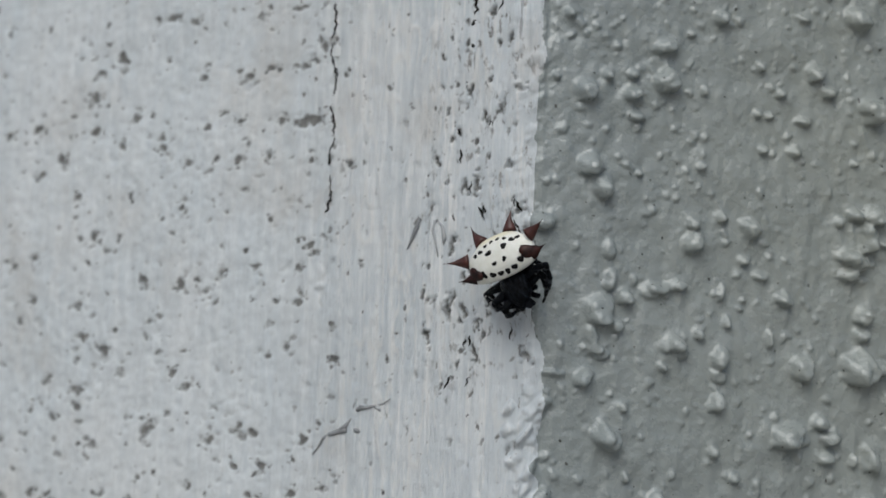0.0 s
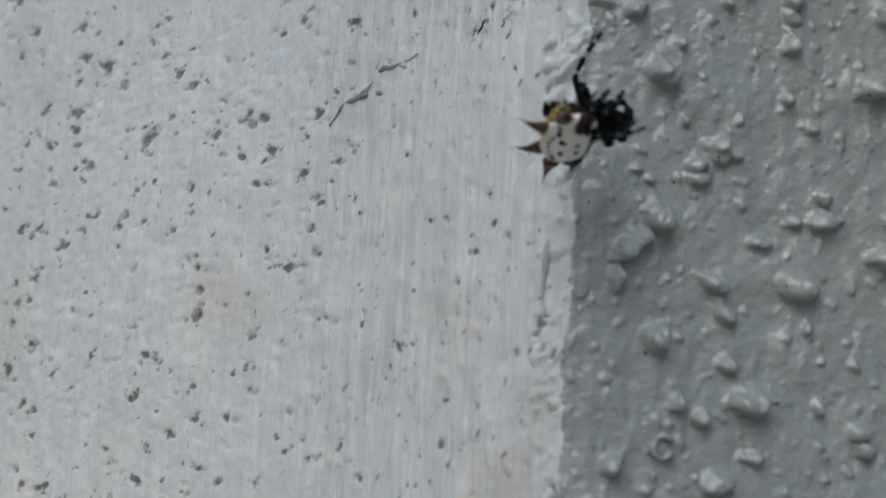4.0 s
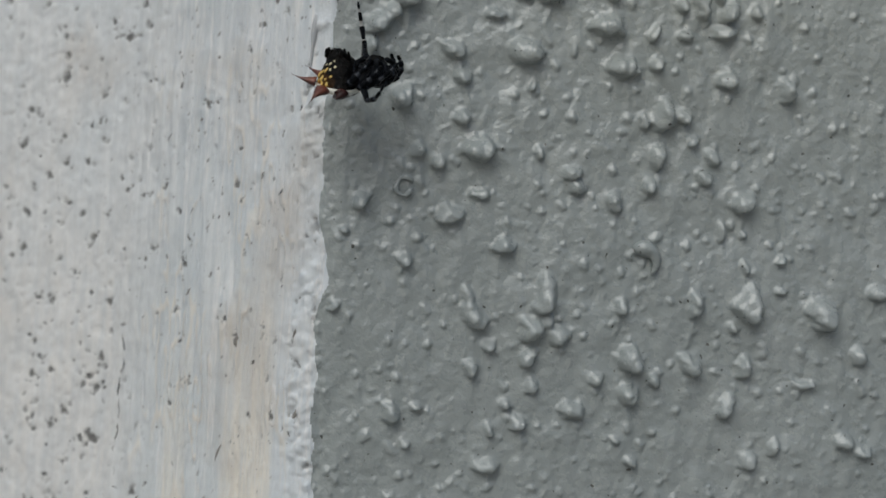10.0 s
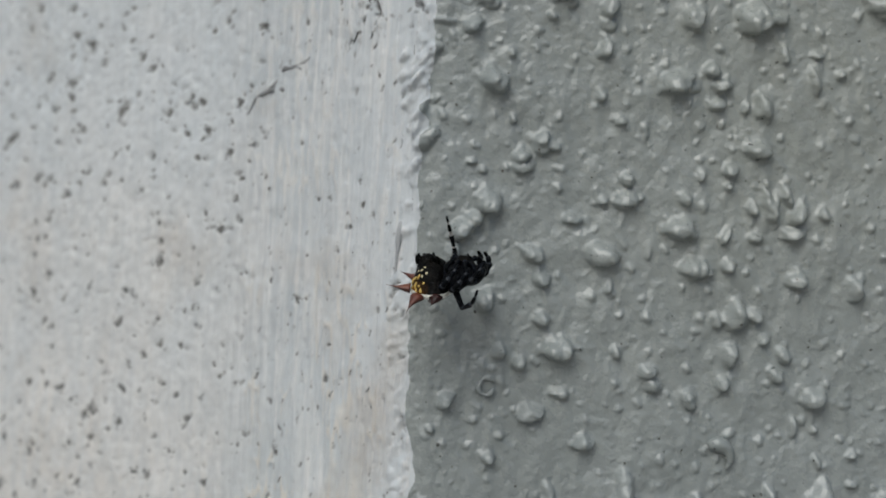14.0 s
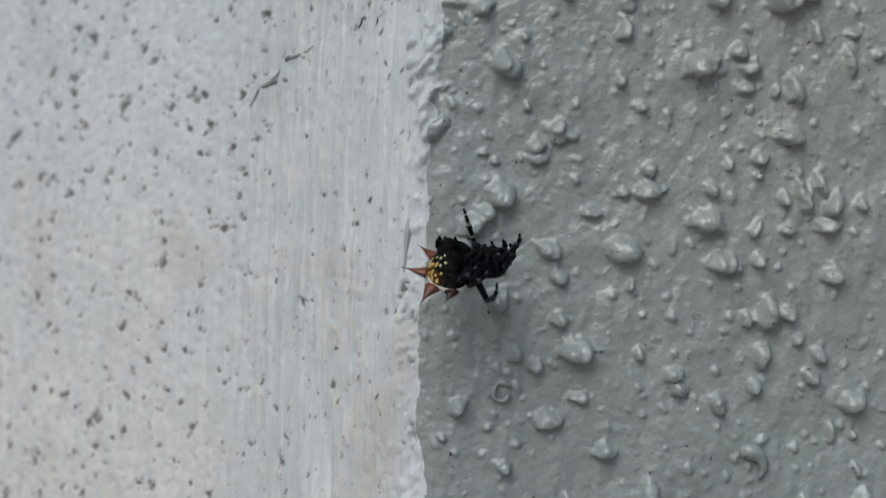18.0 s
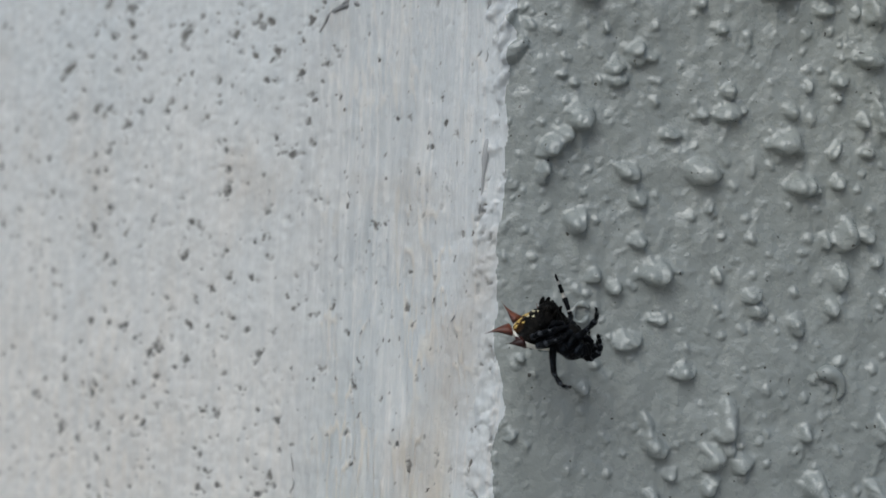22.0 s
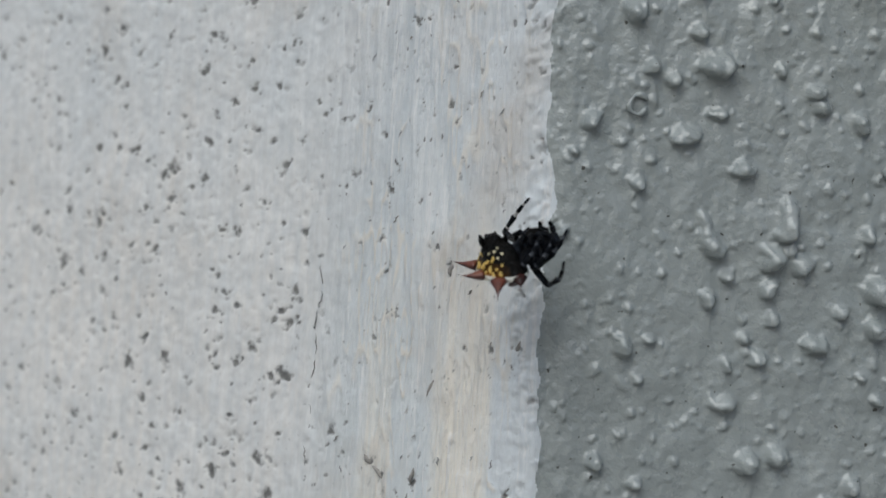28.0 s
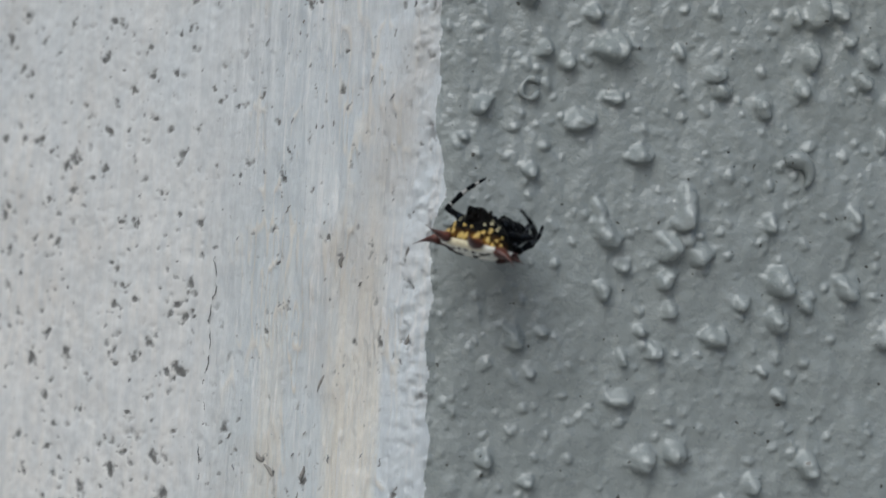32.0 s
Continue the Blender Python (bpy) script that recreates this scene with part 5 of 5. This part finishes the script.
SPIDER_PATH = [
    (0, pose(-0.00485, -0.00307, 0.04177, -90.7, 21.6, 142.0)),
    (2, pose(-0.00514, -0.00314, 0.04135, -96.6, 20.2, 138.7)),
    (2.5, pose(-0.00520, -0.00307, 0.04075, -98.3, 18.8, 135.3)),
    (3, pose(-0.00488, -0.00494, 0.03759, -120.3, 24.1, 122.6)),
    (3.5, pose(-0.00367, -0.00749, 0.02558, -154.8, 22.8, 101.6)),
    (4, pose(-0.00246, -0.00798, 0.01357, 174.4, 11.3, 85.4)),
    (4.5, pose(-0.00214, -0.00691, 0.01042, 156.5, -0.0, 79.1)),
    (5, pose(-0.00137, -0.00697, 0.01057, 153.0, 4.6, 80.8)),
    (6, pose(0.00064, -0.00707, 0.01186, 144.9, 12.6, 67.8)),
    (7, pose(0.00226, -0.00702, 0.01301, 129.7, 7.0, 71.1)),
    (8, pose(0.00194, -0.00699, 0.01283, 136.2, 8.2, 79.6)),
    (9, pose(0.00095, -0.00707, 0.00210, -144.7, 9.9, 81.3)),
    (9.2, pose(0.00233, -0.00700, -0.00176, -160.0, -8.0, 78.0)),
    (9.5, pose(0.00285, -0.00703, -0.00140, -168.0, -13.6, 77.1)),
    (9.7, pose(0.00291, -0.00700, -0.00125, -171.0, -17.0, 76.8)),
    (10, pose(0.00147, -0.00698, -0.00191, -172.4, -19.8, 76.6)),
    (10.2, pose(0.00144, -0.00700, -0.00282, -171.5, -21.0, 74.8)),
    (11, pose(0.00190, -0.00696, -0.00197, -167.8, -25.3, 67.5)),
    (11.5, pose(0.00077, -0.00697, 0.00056, -159.2, -26.8, 60.5)),
    (12, pose(0.00344, -0.00699, 0.00028, -154.2, -26.6, 57.1)),
    (13, pose(0.00213, -0.00698, -0.00093, -179.1, -26.9, 84.6)),
    (14, pose(0.00227, -0.00697, -0.00069, -179.9, -20.0, 75.8)),
    (14.5, pose(0.00097, -0.00697, -0.00064, -176.7, -19.4, 75.6)),
    (16.5, pose(0.00168, -0.00696, 0.00094, -152.7, -29.2, 73.0)),
    (17, pose(0.00344, -0.00696, 0.00111, -150.6, -30.2, 72.5)),
    (18, pose(0.00316, -0.00699, 0.00079, -168.2, -30.5, 73.4)),
    (18.5, pose(0.00345, -0.00699, -0.00402, -149.6, -15.1, 58.9)),
    (19, pose(0.00376, -0.00699, -0.00386, -133.7, 4.0, 46.8)),
    (19.5, pose(0.00258, -0.00700, -0.00386, -133.5, 2.3, 39.1)),
    (20, pose(0.00419, -0.00700, -0.00413, -134.5, -0.9, 36.7)),
    (21, pose(0.00405, -0.00700, -0.00491, -138.0, 3.2, 48.6)),
    (21.5, pose(0.00350, -0.00700, -0.00623, -139.9, 3.7, 46.3)),
    (22, pose(0.00432, -0.00701, -0.01424, -146.3, 0.3, 42.6)),
    (22.1, pose(0.00539, -0.00700, -0.02211, -150.0, -2.0, 47.0)),
    (22.2, pose(0.00590, -0.00700, -0.02993, -157.0, -4.0, 51.0)),
    (22.3, pose(0.00530, -0.00700, -0.03299, -172.0, -9.0, 62.0)),
    (22.6, pose(0.00482, -0.00702, -0.02900, 178.1, -11.8, 67.4)),
    (23, pose(0.00457, -0.00702, -0.03144, 161.7, -10.5, 81.9)),
    (23.3, pose(0.00445, -0.00702, -0.03160, 162.8, -11.1, 81.8)),
    (24, pose(0.00434, -0.00700, -0.03022, 168.3, -12.1, 80.5)),
    (25, pose(0.00389, -0.00700, -0.03056, 167.7, -4.3, 77.5)),
    (27.5, pose(0.00058, -0.00699, -0.02976, 166.7, -14.6, 94.0)),
    (28, pose(-0.00452, -0.00698, -0.02943, 167.4, -16.5, 97.1)),
    (28.3, pose(-0.00326, -0.00697, -0.02910, 168.3, -17.1, 98.2)),
    (29, pose(-0.00185, -0.00695, -0.02882, 170.3, -17.3, 100.4)),
    (29.5, pose(0.00150, -0.00701, -0.02696, 171.7, -16.5, 104.8)),
    (30, pose(-0.00042, -0.00703, -0.02636, -170.9, -23.8, 111.1)),
    (30.4, pose(-0.00093, -0.00697, -0.02724, -171.4, -43.0, 110.0)),
    (30.8, pose(-0.00079, -0.00699, -0.02532, -172.6, -31.9, 116.4)),
    (31, pose(0.00155, -0.00700, -0.02685, -172.6, -20.5, 121.8)),
    (32, pose(0.00406, -0.00700, -0.02787, -173.2, -8.5, 139.1)),
]

LEG_R4 = [
    (0, (0.90, -0.01, -0.44), (-0.50, 0.63, 0.60)),
    (2.5, (0.90, -0.01, -0.44), (-0.50, 0.63, 0.60)),
    (4.5, (-0.35, -0.01, -0.94), (0.05, 0.72, -0.69)),
    (5, (-0.36, -0.01, -0.93), (0.15, 0.74, -0.65)),
    (6, (-0.49, -0.07, -0.87), (-0.09, 0.85, -0.51)),
    (7, (-0.41, 0.21, -0.89), (0.31, 0.90, -0.30)),
    (8, (-0.32, 0.21, -0.93), (0.38, 0.84, -0.39)),
    (9, (-0.45, -0.81, -0.38), (-0.03, 0.48, -0.88)),
    (10, (0.90, -0.29, -0.31), (0.09, -0.28, -0.95)),
    (11, (0.87, -0.50, 0.01), (0.04, -0.24, -0.97)),
    (12, (0.82, -0.57, -0.09), (-0.57, -0.25, -0.79)),
    (13, (0.99, -0.12, 0.10), (-0.04, -0.19, -0.98)),
    (14, (0.97, -0.24, -0.09), (-0.31, -0.10, -0.95)),
    (17, (0.91, -0.20, 0.36), (-0.13, -0.60, -0.79)),
    (18, (0.92, -0.33, 0.20), (-0.31, -0.22, -0.92)),
    (19, (-0.62, -0.78, 0.03), (-0.41, 0.14, -0.90)),
    (20, (-0.72, -0.69, 0.07), (-0.05, -0.03, -1.00)),
    (21, (-0.62, -0.78, 0.03), (-0.29, -0.07, -0.95)),
    (22, (0.69, -0.73, 0.05), (-0.29, -0.73, -0.62)),
    (23, (0.84, -0.21, -0.49), (-0.04, 0.53, -0.85)),
    (24, (0.89, -0.31, -0.33), (-0.43, 0.39, -0.81)),
    (25, (0.78, -0.30, -0.55), (-0.62, 0.39, -0.68)),
    (28, (0.98, -0.21, -0.02), (-0.36, 0.55, -0.75)),
    (29, (0.93, -0.33, -0.15), (-0.56, 0.47, -0.68)),
    (29.5, (0.93, -0.21, -0.31), (-0.74, 0.31, -0.59)),
    (30, (0.93, -0.22, -0.30), (-0.70, 0.03, -0.71)),
    (30.5, (0.92, -0.03, 0.39), (-0.27, -0.20, -0.94)),
    (31, (0.94, -0.33, -0.11), (-0.53, 0.22, -0.82)),
    (32, (0.74, -0.65, -0.19), (-0.52, 0.33, -0.78)),
]
LEG_L4 = [
    (0, (-0.83, 0.16, 0.54), (0.51, 0.49, -0.71)),
    (2.5, (-0.83, 0.16, 0.54), (0.51, 0.49, -0.71)),
    (4.5, (-0.37, -0.17, 0.91), (-0.52, 0.82, 0.23)),
    (5, (-0.47, -0.15, 0.87), (-0.74, 0.65, 0.20)),
    (6, (0.43, 0.12, 0.89), (0.18, 0.88, 0.43)),
    (7, (0.23, 0.62, 0.75), (-0.96, 0.23, -0.15)),
    (8, (-0.60, -0.08, 0.80), (-0.41, 0.82, 0.41)),
    (9, (-0.77, -0.10, 0.63), (-0.66, 0.62, 0.41)),
    (10, (-0.72, 0.42, 0.55), (-0.65, 0.50, -0.58)),
    (11, (-0.96, -0.08, 0.27), (-0.54, 0.80, -0.26)),
    (12, (-0.31, 0.57, 0.76), (-0.38, 0.55, -0.75)),
    (13, (-0.97, 0.02, 0.25), (-0.50, 0.74, -0.45)),
    (14, (-0.45, 0.39, 0.80), (-0.54, 0.52, -0.66)),
    (17, (-0.89, 0.06, 0.45), (-0.38, 0.63, -0.68)),
    (18, (-0.49, 0.61, 0.62), (-0.49, 0.28, -0.82)),
    (19, (-0.59, 0.52, 0.61), (-0.20, 0.74, -0.64)),
    (20, (-0.78, 0.43, 0.46), (-0.34, 0.81, -0.48)),
    (21, (-0.72, 0.41, 0.56), (-0.25, 0.83, -0.49)),
    (22, (-0.11, 0.68, 0.73), (-0.35, 0.89, -0.29)),
    (23, (-0.27, 0.22, 0.94), (-0.66, 0.60, -0.46)),
    (24, (-0.14, 0.21, 0.97), (-0.65, 0.57, -0.51)),
    (25, (-0.45, 0.26, 0.85), (-0.64, 0.58, -0.51)),
    (28, (-0.34, 0.41, 0.84), (-0.66, 0.28, -0.70)),
    (29, (-0.34, 0.35, 0.87), (-0.71, 0.21, -0.67)),
    (29.5, (-0.39, 0.47, 0.79), (-0.78, 0.09, -0.61)),
    (30, (-0.56, 0.73, 0.39), (-0.62, -0.45, -0.64)),
    (31, (-0.71, 0.68, 0.20), (-0.21, -0.67, -0.72)),
    (32, (-0.98, -0.18, -0.04), (-0.14, -0.89, -0.44)),
]
LEG_R3 = [
    (0, (0.96, -0.11, -0.25), (-0.21, 0.71, -0.67)),
    (2.5, (0.96, -0.11, -0.25), (-0.21, 0.71, -0.67)),
    (4.5, (-0.65, 0.01, -0.76), (-0.87, 0.27, 0.42)),
    (5, (-0.64, -0.01, -0.77), (-0.81, 0.22, 0.54)),
    (6, (-0.47, 0.19, -0.86), (-0.76, 0.36, 0.54)),
    (7, (-0.40, 0.24, -0.89), (-0.61, 0.60, 0.51)),
    (8, (-0.68, 0.52, -0.51), (-0.68, 0.68, 0.28)),
    (9, (0.74, 0.20, 0.64), (-0.35, 0.00, -0.94)),
    (10, (0.74, 0.20, 0.64), (-0.35, 0.00, -0.94)),
    (11, (0.74, 0.20, 0.64), (-0.35, 0.00, -0.94)),
    (32, (0.74, 0.20, 0.64), (-0.35, 0.00, -0.94)),
]
LEG_L1 = [
    (0, (-0.89, -0.24, 0.39), (0.45, 0.47, -0.76)),
    (2.5, (-0.89, -0.24, 0.39), (0.45, 0.47, -0.76)),
    (4.5, (-0.19, 0.47, 0.86), (-0.76, -0.22, 0.60)),
    (5, (-0.64, 0.53, 0.55), (-0.71, -0.35, 0.61)),
    (6, (0.42, 0.25, 0.87), (-0.70, 0.70, -0.11)),
    (7, (0.18, 0.75, 0.64), (-0.98, 0.18, 0.05)),
    (8, (0.21, 0.26, 0.94), (-0.93, 0.36, -0.05)),
    (9, (0.14, 0.99, -0.06), (-0.94, 0.24, -0.24)),
    (10, (-0.65, -0.28, 0.70), (0.05, 0.71, -0.71)),
    (11, (-0.65, -0.28, 0.70), (0.05, 0.71, -0.71)),
    (17, (-0.65, -0.28, 0.70), (0.05, 0.71, -0.71)),
    (18, (0.10, 0.40, -0.30), (-0.40, 0.25, -0.70)),
    (19, (0.51, 0.43, -0.75), (-0.71, -0.24, -0.66)),
    (20, (0.60, -0.08, -0.80), (-0.61, -0.69, -0.39)),
    (21, (0.35, 0.24, -0.90), (-0.73, -0.54, -0.41)),
    (22, (0.10, 0.30, -0.50), (-0.40, 0.25, -0.70)),
    (23, (-0.65, -0.28, 0.70), (0.05, 0.71, -0.71)),
    (32, (-0.65, -0.28, 0.70), (0.05, 0.71, -0.71)),
]


def thigh_turn(d):
    return aim(d).to_matrix().to_4x4()


def motions():
    """The spider's turns on its thread, and the reach of its legs."""
    walk(spider, SPIDER_PATH)
    for key, rows in (("R4", LEG_R4), ("L4", LEG_L4), ("R3", LEG_R3), ("L1", LEG_L1)):
        leg, sh = LEGS[key]
        base, knee = leg.location.copy(), sh.location.copy()
        walk(leg, [(t, Matrix.Translation(base) @ thigh_turn(a)) for t, a, b in rows])
        walk(sh, [(t, Matrix.Translation(knee) @ thigh_turn(aim(a).inverted() @ Vector(b))) for t, a, b in rows])


for key, (a, b) in REST_LEGS.items():
    leg, sh = LEGS[key]
    leg.rotation_euler = aim(a).to_euler()
    sh.rotation_euler = aim(aim(a).inverted() @ Vector(b)).to_euler()

motions()
